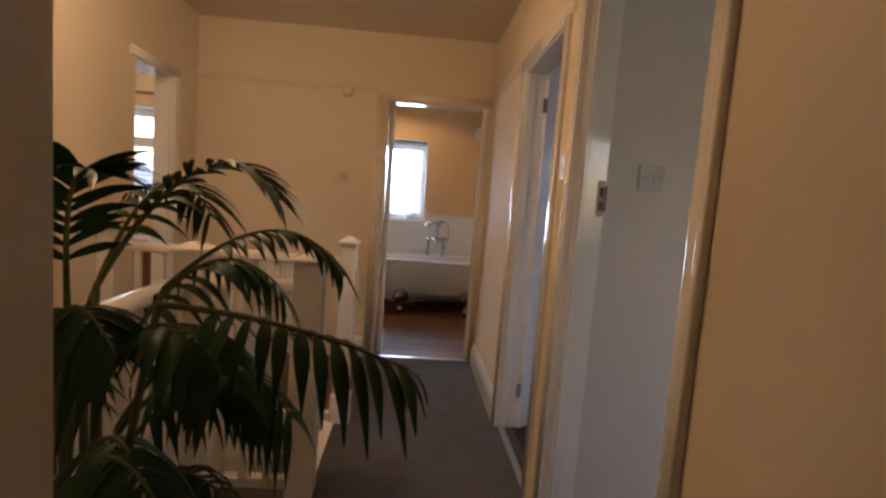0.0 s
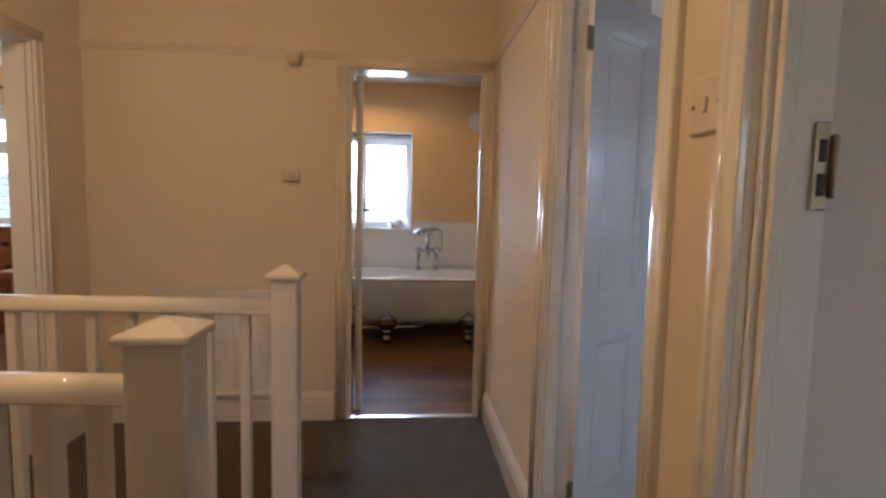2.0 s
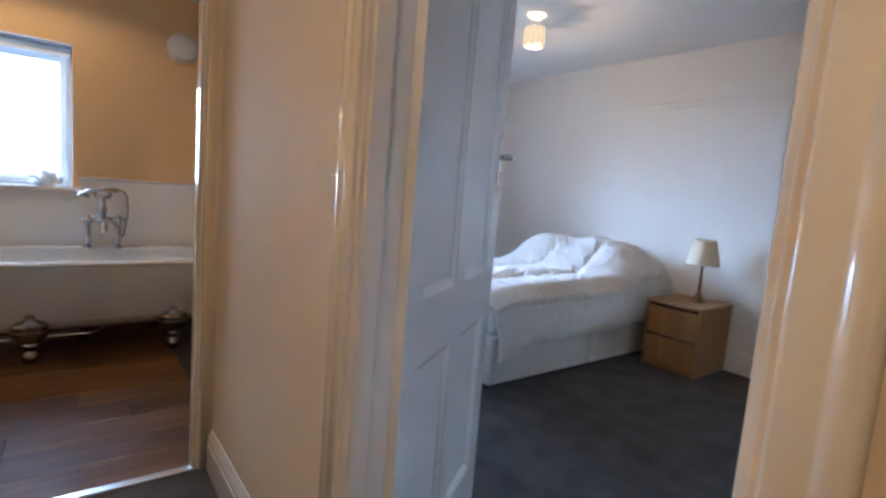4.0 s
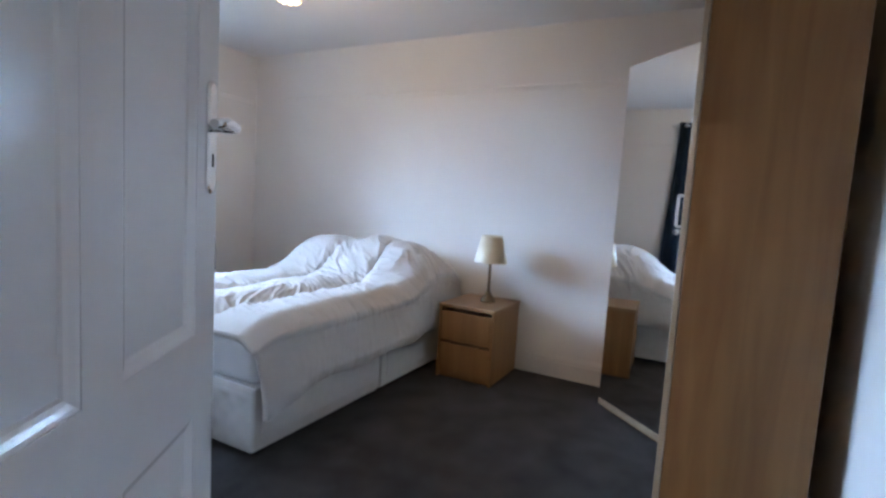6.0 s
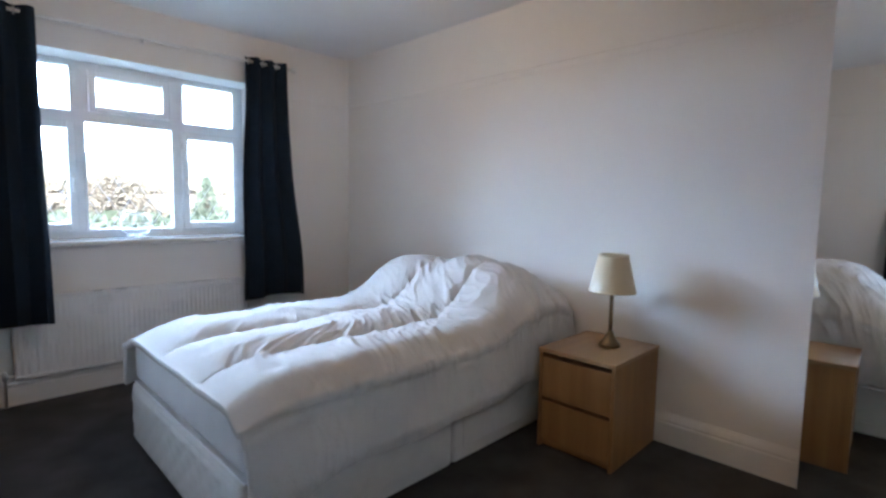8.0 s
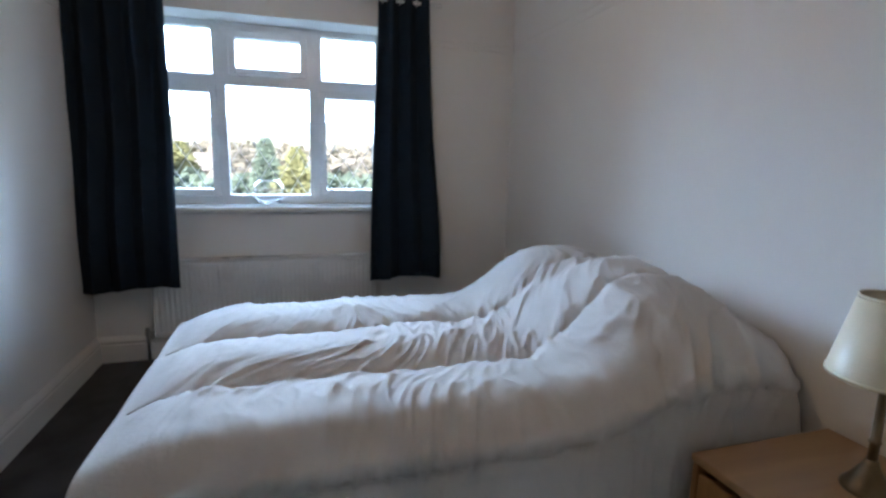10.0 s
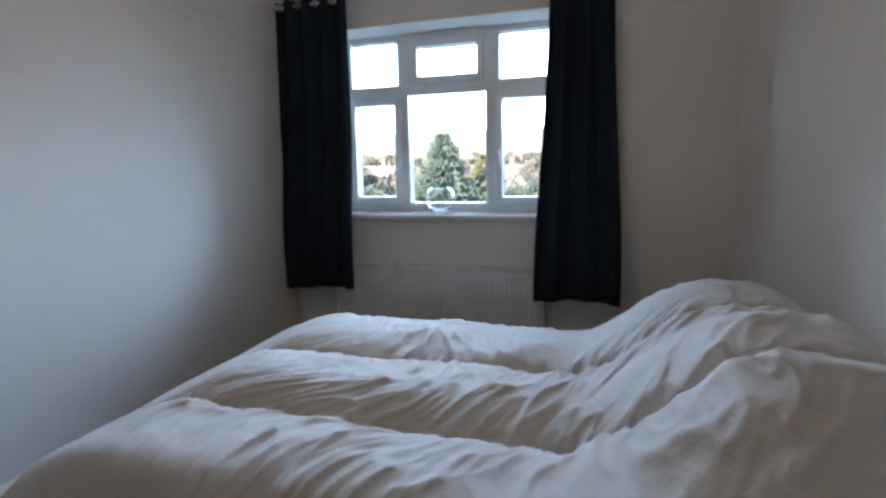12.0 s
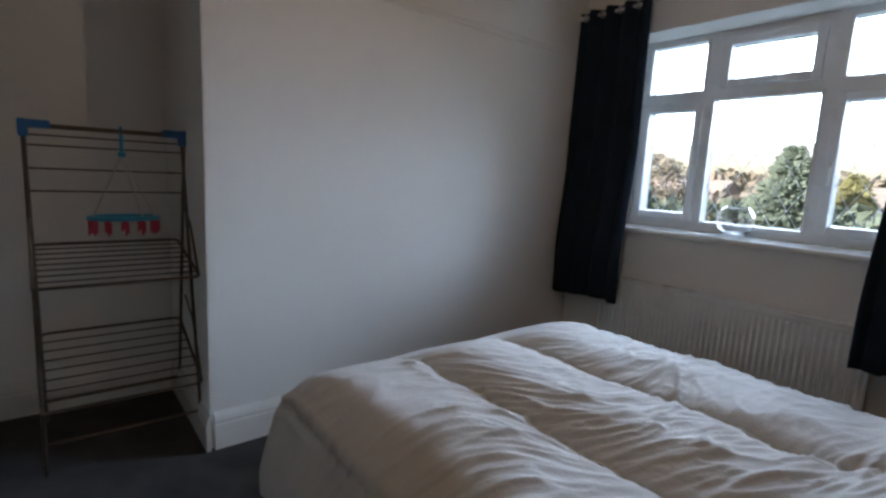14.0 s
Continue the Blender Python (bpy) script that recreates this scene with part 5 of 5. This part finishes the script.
sub("top", box(0.020, 0.010, WH - 0.022, WW - 0.020, WD, WH, 0.001, 1), M_OAK, hang)
sub("bottom", box(0.020, 0.010, 0.05, WW - 0.020, WD, 0.07), M_OAK, hang)
sub("plinth", box(0.020, WD - 0.03, 0.0, WW - 0.020, WD - 0.012, 0.05), M_OAK, hang)
wdoor = sub("door", box(0.0, WD + 0.003, 0.03, WW - 0.012, WD + 0.022, WH - 0.003, 0.0015, 1), M_OAKEDGE, hang, "pale oak door")
path = rounded_path([(0.23, WD + 0.020, 1.165), (0.23, WD + 0.050, 1.165), (0.23, WD + 0.050, 1.285), (0.23, WD + 0.020, 1.285)], 0.008)
sub("handle", tube(path, 0.0055, 10), M_STEEL, wdoor, "satin chrome bow handle")

# ---- bedroom: curtains, rod, bowl, radiator ----
rod = thing("curtain_pole", "white metal curtain pole above the bedroom window", "curtain pole", (0, 6.035, 2.270))
sub("pole", tube([(1.41, 0, 0), (3.50, 0, 0)], 0.0105, 12), M_PLASTIC, rod)
for x in (1.405, 3.505):
    sub("finial", lathe([(0, -0.022), (0.014, -0.02), (0.017, 0), (0.014, 0.02), (0, 0.022)], 14, m=Matrix.Rotation(radians(90), 4, "Y"), at=(x, 0, 0)), M_PLASTIC, rod)
for x in (1.46, 2.46, 3.46):
    b = tube([(x, 0, 0), (x, 0.08, 0)], 0.007, 8)
    put(b, x - 0.012, 0.075, -0.03, x + 0.012, 0.083, 0.03, 0.002, 1)
    sub("bracket", b, M_PLASTIC, rod)


def curtain(label, xt0, xt1, xb0, xb1, folds, seed):
    c = thing("curtain", label, "curtain", (0, 6.035, 0), group="bedroom curtains")
    rng = random.Random(seed)
    ph = [rng.uniform(-0.5, 0.5) for _ in range(folds + 2)]
    bm = bmesh.new()
    nu, nz = folds * 14, 46
    rows = []
    for j in range(nz + 1):
        v = j / nz
        z = 2.302 - (2.302 - 0.490) * v
        row = []
        for i in range(nu + 1):
            u = i / nu
            k = u * folds
            drift = ph[min(folds, int(k))] * (1 - k % 1) + ph[min(folds, int(k)) + 1] * (k % 1)
            spread = smooth_step(0, 1, v)
            x = (xt0 + (xt1 - xt0) * u) * (1 - spread) + (xb0 + (xb1 - xb0) * u) * spread
            x += 0.012 * drift * v
            amp = 0.030 + 0.014 * v + 0.010 * drift * v
            y = amp * math.sin(2 * math.pi * k + 0.6 * drift * v) - 0.010 - 0.075 * smooth_step(0.45, 0.9, v)
            y += 0.008 * noise.noise(Vector((x * 9, z * 2.2, seed)))
            x += 0.010 * math.sin(4 * math.pi * k) * v
            zz = z - (0.012 * math.sin(u * 5 + seed) + 0.006 * math.sin(k * 6.28)) * (v > 0.97)
            row.append(bm.verts.new((x, y, zz)))
        rows.append(row)
    for a, b in zip(rows, rows[1:]):
        for i in range(nu):
            f = bm.faces.new((a[i], a[i + 1], b[i + 1], b[i]))
            f.smooth = True
    cl = sub("cloth", bm, M_CURTAIN, c, "dark navy cotton cloth")
    so = cl.modifiers.new("thickness", "SOLIDIFY")
    so.thickness = 0.004
    for i in range(folds * 2):
        x = xt0 + (xt1 - xt0) * (i + 0.5) / (folds * 2)
        ring = [(x, 0.020 * math.cos(2 * math.pi * q / 16), 2.270 + 0.020 * math.sin(2 * math.pi * q / 16)) for q in range(17)]
        sub("eyelet", tube(ring, 0.0045, 6), M_STEEL, c, "metal eyelet")
    return c


curtain("dark navy eyelet curtain hanging beside the window, bunched", 1.410, 1.90, 1.365, 1.905, 4, 1)
curtain("dark navy eyelet curtain hanging beside the window, flaring below", 3.115, 3.445, 3.045, 3.53, 3, 2)
radiator("radiator", "long white ribbed panel radiator under the bedroom window", (2.41, 6.12, 0.155), 0, 1.38, 0.48, 46)
bw = thing("glass_bowl", "round clear glass fish bowl on the bedroom window sill", "bowl", (2.412, 6.235, 0.965))
prof = []
for i in range(15):
    t = -math.pi / 2 + 0.32 + (math.pi * 0.5 + 0.62) * i / 14
    prof.append((0.098 * math.cos(t), 0.092 + 0.092 * math.sin(t)))
inner = [(max(0.002, r - 0.003), z + (0.004 if k < 4 else 0)) for k, (r, z) in enumerate(prof)]
gb = lathe(prof + inner[::-1], 40, close=True)
sub("bowl", gb, M_GLASS, bw)
sub("water_line", lathe([(0.094, 0.098), (0.0948, 0.101), (0.092, 0.101), (0.0915, 0.098)], 40, close=False), M_ENAMEL, bw, "chalky tide mark")

# ---- bedroom: clothes airer ----
air = thing("clothes_airer", "folding bronze wire clothes airer with blue corner caps in the alcove", "clothes airer", (1.03, 3.475, 0))
Y0, Y1 = -0.29, 0.265
for sgn, foot_x, nm in ((1, 0.235, "front_frame"), (-1, -0.27, "rear_frame")):
    top = (sgn * -0.03, 1.345)
    pts = rounded_path([(foot_x, Y0, 0.006), (top[0], Y0, top[1]), (top[0], Y1, top[1]), (foot_x, Y1, 0.006)], 0.035)
    fr = sub(nm, tube(pts, 0.0085, 8), M_WIRE, air, "bent bronze tube frame")
    for z in (1.27, 1.18, 1.09) if sgn < 0 else (1.31,):
        x = foot_x + (top[0] - foot_x) * z / top[1]
        sub("rung", tube([(x, Y0, z), (x, Y1, z)], 0.004, 6), M_WIRE, fr)
    for z in (0.12,):
        x = foot_x + (top[0] - foot_x) * z / top[1]
        sub("brace", tube([(x, Y0, z), (x, Y1, z)], 0.006, 6), M_WIRE, fr)
for z, tilt in ((0.80, 0.05), (0.36, 0.09)):
    sh = sub("shelf", tube(rounded_path([(0.26, Y0, z - tilt), (-0.20, Y0, z + tilt), (-0.20, Y1, z + tilt), (0.26, Y1, z - tilt), (0.26, Y0, z - tilt)], 0.03), 0.0065, 8), M_WIRE, air, "folding wire shelf")
    for k in range(7):
        t = (k + 1) / 8
        x = -0.20 + 0.46 * t
        zz = z + tilt - 2 * tilt * t
        sub("rung", tube([(x, Y0, zz), (x, Y1, zz)], 0.0035, 6), M_WIRE, sh)
    for y in (Y0, Y1):
        sub("stay", tube([(0.24, y, z - tilt), (0.10, y, z + 0.16), (-0.05, y, z + 0.24)], 0.0055, 6), M_WIRE, sh)
for sx in (-0.03, 0.03):
    for y in (Y0, Y1):
        b = box(sx - 0.016, y - 0.016, 1.30, sx + 0.016, y + 0.016, 1.368, 0.008, 2)
        s = 1 if y < 0 else -1
        put(b, sx - 0.013, min(y, y + s * 0.085), 1.335, sx + 0.013, max(y, y + s * 0.085), 1.366, 0.008, 2)
        sub("corner_cap", b, M_BLUE, air, "blue plastic corner cap")
pg = thing("peg_hanger", "turquoise ring of red pegs hung from the clothes airer", "peg hanger", (1.06, 3.50, 0.985))
sub("ring", skin([[(0.0 + (0.075 + 0.012 * math.cos(t)) * math.cos(a), (0.125 + 0.012 * math.cos(t)) * math.sin(a), 0.010 * math.sin(t)) for a in [2 * math.pi * i / 32 for i in range(32)]] for t in [2 * math.pi * k / 8 for k in range(9)]], False), M_CYAN, pg)
hk = tube([(0, 0, 0.26), (0, 0, 0.345)], 0.007, 8)
tube(rounded_path([(0, 0, 0.34), (0, 0, 0.375), (0.0, 0.0, 0.375), (-0.03, 0, 0.372)], 0.01), 0.006, 8, hk)
put(hk, -0.01, -0.014, 0.255, 0.01, 0.014, 0.275, 0.004, 1)
sub("hook", hk, M_CYAN, pg, "turquoise hook")
for a in (0.5, 1.07, 1.93, 2.64, 3.6, 4.2, 5.1, 5.8):
    x, y = 0.075 * math.cos(a), 0.125 * math.sin(a)
    if int(a * 10) % 2 == 1 or a in (1.07, 4.2):
        sub("cord", tube([(x, y, 0), (0, 0, 0.26)], 0.0036, 5), M_CORD, pg, "white cord")
for i in range(12):
    a = 2 * math.pi * i / 12
    x, y = 0.073 * math.cos(a), 0.122 * math.sin(a)
    b = box(x - 0.006, y - 0.008, -0.072, x + 0.006, y + 0.001, -0.006, 0.003, 1)
    put(b, x - 0.007, y - 0.001, -0.062, x + 0.007, y + 0.009, -0.012, 0.003, 1)
    sub("peg", b, M_RED, pg, "red plastic peg")

# ---- back bedroom ----
def drawers(name, label, at, w, d, h, rows, pull=True):
    c = thing(name, label, "chest of drawers", at)
    sub("top", box(-0.02, -0.02, h - 0.028, w + 0.02, d, h, 0.006, 2), M_PINE, c)
    body = box(0, 0.012, 0.06, w, d, h - 0.028, 0.003, 1)
    sub("carcass", body, M_PINE, c)
    sub("plinth", box(-0.01, 0.0, 0, w + 0.01, d, 0.06, 0.004, 1), M_PINE, c)
    gap = (h - 0.13) / rows
    for r in range(rows):
        halves = ((0.03, w / 2 - 0.008), (w / 2 + 0.008, w - 0.03)) if r == rows - 1 else ((0.03, w - 0.03),)
        for a, b in halves:
            fr = sub("drawer_front", box(a, -0.004, 0.08 + gap * r + 0.01, b, 0.014, 0.08 + gap * (r + 1) - 0.01, 0.005, 2), M_PINE, c)
            for px in ((a + b) / 2,) if b - a < w * 0.6 else (a + (b - a) * 0.22, b - (b - a) * 0.22):
                zc = 0.08 + gap * (r + 0.5)
                pb = box(px - 0.028, -0.010, zc - 0.022, px + 0.028, -0.004, zc + 0.022, 0.002, 1)
                tube(rounded_path([(px - 0.02, -0.008, zc), (px - 0.02, -0.028, zc - 0.006), (px + 0.02, -0.028, zc - 0.006), (px + 0.02, -0.008, zc)], 0.006), 0.0045, 6, pb)
                sub("pull", pb, M_IRON, fr, "black iron drop pull")
    return c


drawers("chest_of_drawers", "dark-stained pine chest of drawers with black iron pulls below the window", (-4.05, 5.62, 0), 0.72, 0.44, 0.98, 4)
drawers("bedside_chest", "small dark-stained pine chest with a white cloth on it", (-3.25, 5.25, 0), 0.46, 0.40, 0.62, 3)
tagged(part("table_cloth", box(-3.28, 5.22, 0.621, -2.78, 5.66, 0.64, 0.005, 2), M_DUVET), "folded white cloth on the small pine chest", "cloth")
lr = thing("curtain_pole", "bronze curtain pole above the back bedroom window", "curtain pole", (0, 6.03, 2.27))
sub("pole", tube([(-4.95, 0, 0), (-2.9, 0, 0)], 0.012, 12), M_BRONZE, lr)
for x in (-4.9, -3.75, -2.95):
    sub("bracket", tube([(x, 0, 0), (x, 0.085, 0)], 0.008, 8), M_BRONZE, lr)
pf = thing("photo_frame", "small dark photo frame on the back bedroom sill", "photo frame", (-3.42, 6.16, 0.96))
sub("surround", box(-0.045, -0.008, 0, 0.045, 0.008, 0.12, 0.003, 1), M_IRON, pf)
sub("print", box(-0.034, -0.010, 0.012, 0.034, -0.007, 0.108), M_DARKPANE, pf)

# ---- outside ----
G = -2.75
gm = bmesh.new()
bmesh.ops.create_grid(gm, x_segments=60, y_segments=60, size=1500)
for v in gm.verts:
    v.co.z = G
structure("ground", gm, M_GRASS, "winter grass and gardens behind the house", "ground")


def crown_mesh(rng, count, shape, size, flat=0.6):
    """Many small leaf clumps scattered through a crown; shape(u) gives radius at height u."""
    verts, faces = [], []
    for _ in range(count):
        u = rng.random()
        rad, z = shape(u, rng)
        a = rng.uniform(0, 2 * math.pi)
        r = rad * math.sqrt(rng.uniform(0.25, 1.0)) * rng.uniform(0.85, 1.12)
        p = Vector((r * math.cos(a), r * math.sin(a), z))
        d = Vector((math.cos(a), math.sin(a), rng.uniform(-0.5, 0.4))).normalized()
        s = Vector((-math.sin(a), math.cos(a), rng.uniform(-0.4, 0.4))).normalized()
        k = size * rng.uniform(0.5, 1.3)
        i = len(verts)
        verts += [p - s * k * 0.5, p + s * k * 0.5, p + d * k + s * k * rng.uniform(-0.3, 0.3), p + d * k * 0.4 + Vector((0, 0, k * rng.uniform(0.3, 0.9) * flat))]
        faces += [(i, i + 1, i + 2), (i, i + 2, i + 3), (i + 1, i + 2, i + 3)]
    me = bpy.data.meshes.new("crown")
    me.from_pydata([tuple(v) for v in verts], [], faces)
    return me


def tree(name, label, at, height, radius, material, kind="conifer", count=2600, seed=1):
    rng = random.Random(seed)
    t = thing(name, label, "tree", at)
    sub("trunk", tube([(0, 0, 0), (0.05, 0, height * 0.4), (0, 0.05, height * 0.92)], 0.16, 8, taper=0.2), M_BARK, t)
    limbs = bmesh.new()
    for i in range(26):
        a, h = rng.uniform(0, 6.28), rng.uniform(0.2, 0.9) * height
        rr = radius * (1 - h / height) * 0.9 if kind == "conifer" else radius * 0.8
        tube([(0, 0, h), (rr * 0.6 * math.cos(a), rr * 0.6 * math.sin(a), h + 0.1 * rr), (rr * math.cos(a), rr * math.sin(a), h + (0.0 if kind == "conifer" else 0.5) * rr)], 0.04, 5, limbs, 0.3)
    sub("limbs", limbs, M_BARK, t)
    lump = [rng.uniform(0.72, 1.18) for _ in range(14)]
    if kind == "conifer":
        def shape(u, r):
            h = 0.08 + 0.92 * u ** 1.25
            return radius * (1.03 - h) ** 0.75 * lump[int(h * 13)], height * h
    else:
        def shape(u, r):
            return radius * math.sin(math.pi * (0.12 + 0.85 * u)) ** 0.6 * lump[int(u * 13)], height * (0.25 + 0.78 * u)
    me = crown_mesh(rng, count, shape, radius * 0.16 if kind == "conifer" else radius * 0.08)
    me.materials.append(material)
    c = new("crown", me)
    c.parent = t
    return t


tree("conifer_tree", "tall dark green conifer in the gardens", (-7.7, 40, G), 6.6, 2.7, M_CONIFER, count=4200, seed=3)
tree("conifer_tree", "slim dark green conifer in the gardens", (1.0, 35, G), 5.3, 1.5, M_CONIFER, count=3000, seed=4)
tree("conifer_tree", "golden-green rounded conifer in the gardens", (2.75, 33, G), 4.7, 1.7, M_GOLDCON, count=3200, seed=5)
tree("conifer_tree", "blue-green conifer in the gardens", (-13.2, 31, G), 5.4, 2.2, M_CONIFER, count=3200, seed=6)
tree("conifer_tree", "golden-green conifer beyond the gardens", (-6.0, 47, G), 5.2, 2.3, M_GOLDCON, count=2600, seed=7)
tree("conifer_tree", "dark green conifer beyond the gardens", (16.5, 44, G), 5.8, 1.6, M_CONIFER, count=2200, seed=8)
tree("bare_tree", "bare brown winter tree", (10.5, 46, G), 5.6, 3.2, M_TWIG, "bare", 3600, 9)
tree("bare_tree", "bare brown winter tree", (-11.0, 52, G), 5.2, 3.4, M_TWIG, "bare", 3600, 10)
tree("bare_tree", "bare brown winter tree", (-20.0, 45, G), 6.4, 3.4, M_TWIG, "bare", 3600, 11)
tree("bare_tree", "bare brown winter tree", (-1.8, 55, G), 4.9, 3.0, M_TWIG, "bare", 3000, 12)

rng = random.Random(20)


def woods(name, label, y, x0, x1, base, var, material, count, size):
    verts, faces = [], []
    for _ in range(count):
        x = rng.uniform(x0, x1)
        top = base + var * noise.noise(Vector((x * 0.07, y, 0))) + 0.5 * var * noise.noise(Vector((x * 0.31, y, 3)))
        z = G + (top - G) * math.sqrt(rng.random())
        p = Vector((x, y + rng.uniform(-3, 3), z))
        k = size * rng.uniform(0.5, 1.4)
        i = len(verts)
        verts += [p + Vector((rng.uniform(-k, k), rng.uniform(-k, k), rng.uniform(-k, k))) for _ in range(3)]
        faces.append((i, i + 1, i + 2))
    me = bpy.data.meshes.new(name)
    me.from_pydata([tuple(v) for v in verts], [], faces)
    me.materials.append(material)
    tagged(new(name, me), label, "woods", "", "stuff")


woods("far_woods", "brown line of far winter woods", 95, -90, 90, 3.2, 2.4, M_TWIG, 9000, 1.1)
woods("garden_hedges", "dark hedges and shrubs between the gardens", 42, -34, 34, 0.1, 1.4, M_CONIFER, 5000, 0.5)
woods("garden_scrub", "brown winter scrub between the gardens", 49, -38, 38, 0.6, 1.6, M_TWIG, 6000, 0.6)


def house(label, at, turn, w, d, eaves, ridge, wall_mat, roof_mat, barge=False):
    h = thing("house", label, "house", at, turn)
    wb = box(-w / 2, -d / 2, 0, w / 2, d / 2, eaves)
    for sx in (-1, 1):
        vs = [wb.verts.new((sx * w / 2, -d / 2, eaves)), wb.verts.new((sx * w / 2, d / 2, eaves)), wb.verts.new((sx * w / 2, 0, ridge))]
        wb.faces.new(vs)
    sub("walls", wb, wall_mat, h)
    slope = math.atan2(ridge - eaves, d / 2)
    ln = math.hypot(ridge - eaves, d / 2) + 0.35
    for s in (-1, 1):
        r = box(-w / 2 - 0.2, 0, -0.06, w / 2 + 0.2, ln, 0.04, m=Matrix.Translation((0, 0, ridge)) @ Matrix.Rotation(0 if s > 0 else math.pi, 4, "Z") @ Matrix.Rotation(-slope, 4, "X"))
        rf = sub("roof_slope", r, roof_mat, h)
        n = int(ln / 0.3)
        for k in range(n):
            c = box(-w / 2 - 0.2, k * 0.3, 0.04, w / 2 + 0.2, k * 0.3 + 0.28, 0.06, m=Matrix.Translation((0, 0, ridge)) @ Matrix.Rotation(0 if s > 0 else math.pi, 4, "Z") @ Matrix.Rotation(-slope, 4, "X"))
            sub("tile_course", c, roof_mat, rf)
        for sx in (-1, 1):
            if barge:
                b = box(sx * (w / 2 + 0.2) - 0.03, 0, -0.22, sx * (w / 2 + 0.2) + 0.03, ln, 0.08, m=Matrix.Translation((0, 0, ridge)) @ Matrix.Rotation(0 if s > 0 else math.pi, 4, "Z") @ Matrix.Rotation(-slope, 4, "X"))
                sub("barge_board", b, M_RENDER, rf, "white barge board")
    sub("chimney", put(box(w * 0.3 - 0.3, -0.25, ridge - 0.6, w * 0.3 + 0.3, 0.25, ridge + 0.9), w * 0.3 - 0.36, -0.31, ridge + 0.75, w * 0.3 + 0.36, 0.31, ridge + 0.85), M_BRICK, h, "brick chimney stack")
    for i in range(3):
        for z in (0.9, 3.4):
            if z + 1.2 < eaves:
                x = -w / 2 + w * (i + 0.5) / 3
                wd = sub("window", box(x - 0.6, -d / 2 - 0.05, z, x + 0.6, -d / 2 + 0.02, z + 1.15), M_UPVC, h, "white window")
                sub("pane", box(x - 0.5, -d / 2 - 0.06, z + 0.1, x + 0.5, -d / 2 - 0.045, z + 1.05), M_DARKPANE, wd)
    return h


house("white rendered house with a brown tiled roof far off", (-8.6, 62, G), 8, 9, 7, 2.6, 4.6, M_RENDER, M_ROOF)
house("brick house with a brown tiled roof far off", (9.5, 66, G), -6, 11, 7, 2.5, 4.4, M_BRICK, M_ROOF)
house("brick house with a brown tiled roof far off", (24, 70, G), 12, 11, 7, 2.7, 4.6, M_BRICK, M_ROOF)
house("brick house with a brown tiled roof far off", (-27, 66, G), -10, 12, 7, 2.8, 4.8, M_BRICK, M_ROOF)
house("neighbouring outbuilding with a blue-grey slate roof and white barge boards", (-11.6, 15.5, G), 62, 7.0, 6.0, 2.6, 4.6, M_BRICK, M_SLATE, True)

# ---- bathroom floor boards ----
boards = bpy.data.objects["floor_bathroom"]
mesh_of = {}
y, r = 3.79, 0
while y < 6.08:
    x = -1.69
    first = [0.55, 0.95, 0.30, 0.75][r % 4]
    while x < 1.27:
        ln = min(first if x < -1.68 else 1.22, 1.28 - x)
        key = round(ln, 3)
        if key not in mesh_of:
            bm = box(0, 0, 0, ln - 0.0015, 0.1925, 0.0115, 0.0012, 1)
            me = bpy.data.meshes.new("plank")
            bm.to_mesh(me)
            bm.free()
            me.materials.append(M_PLANK)
            mesh_of[key] = me
        o = new("plank", mesh_of[key])
        o.location = (x, y, -0.0118)
        o.parent = boards
        x += ln
    y += 0.194
    r += 1
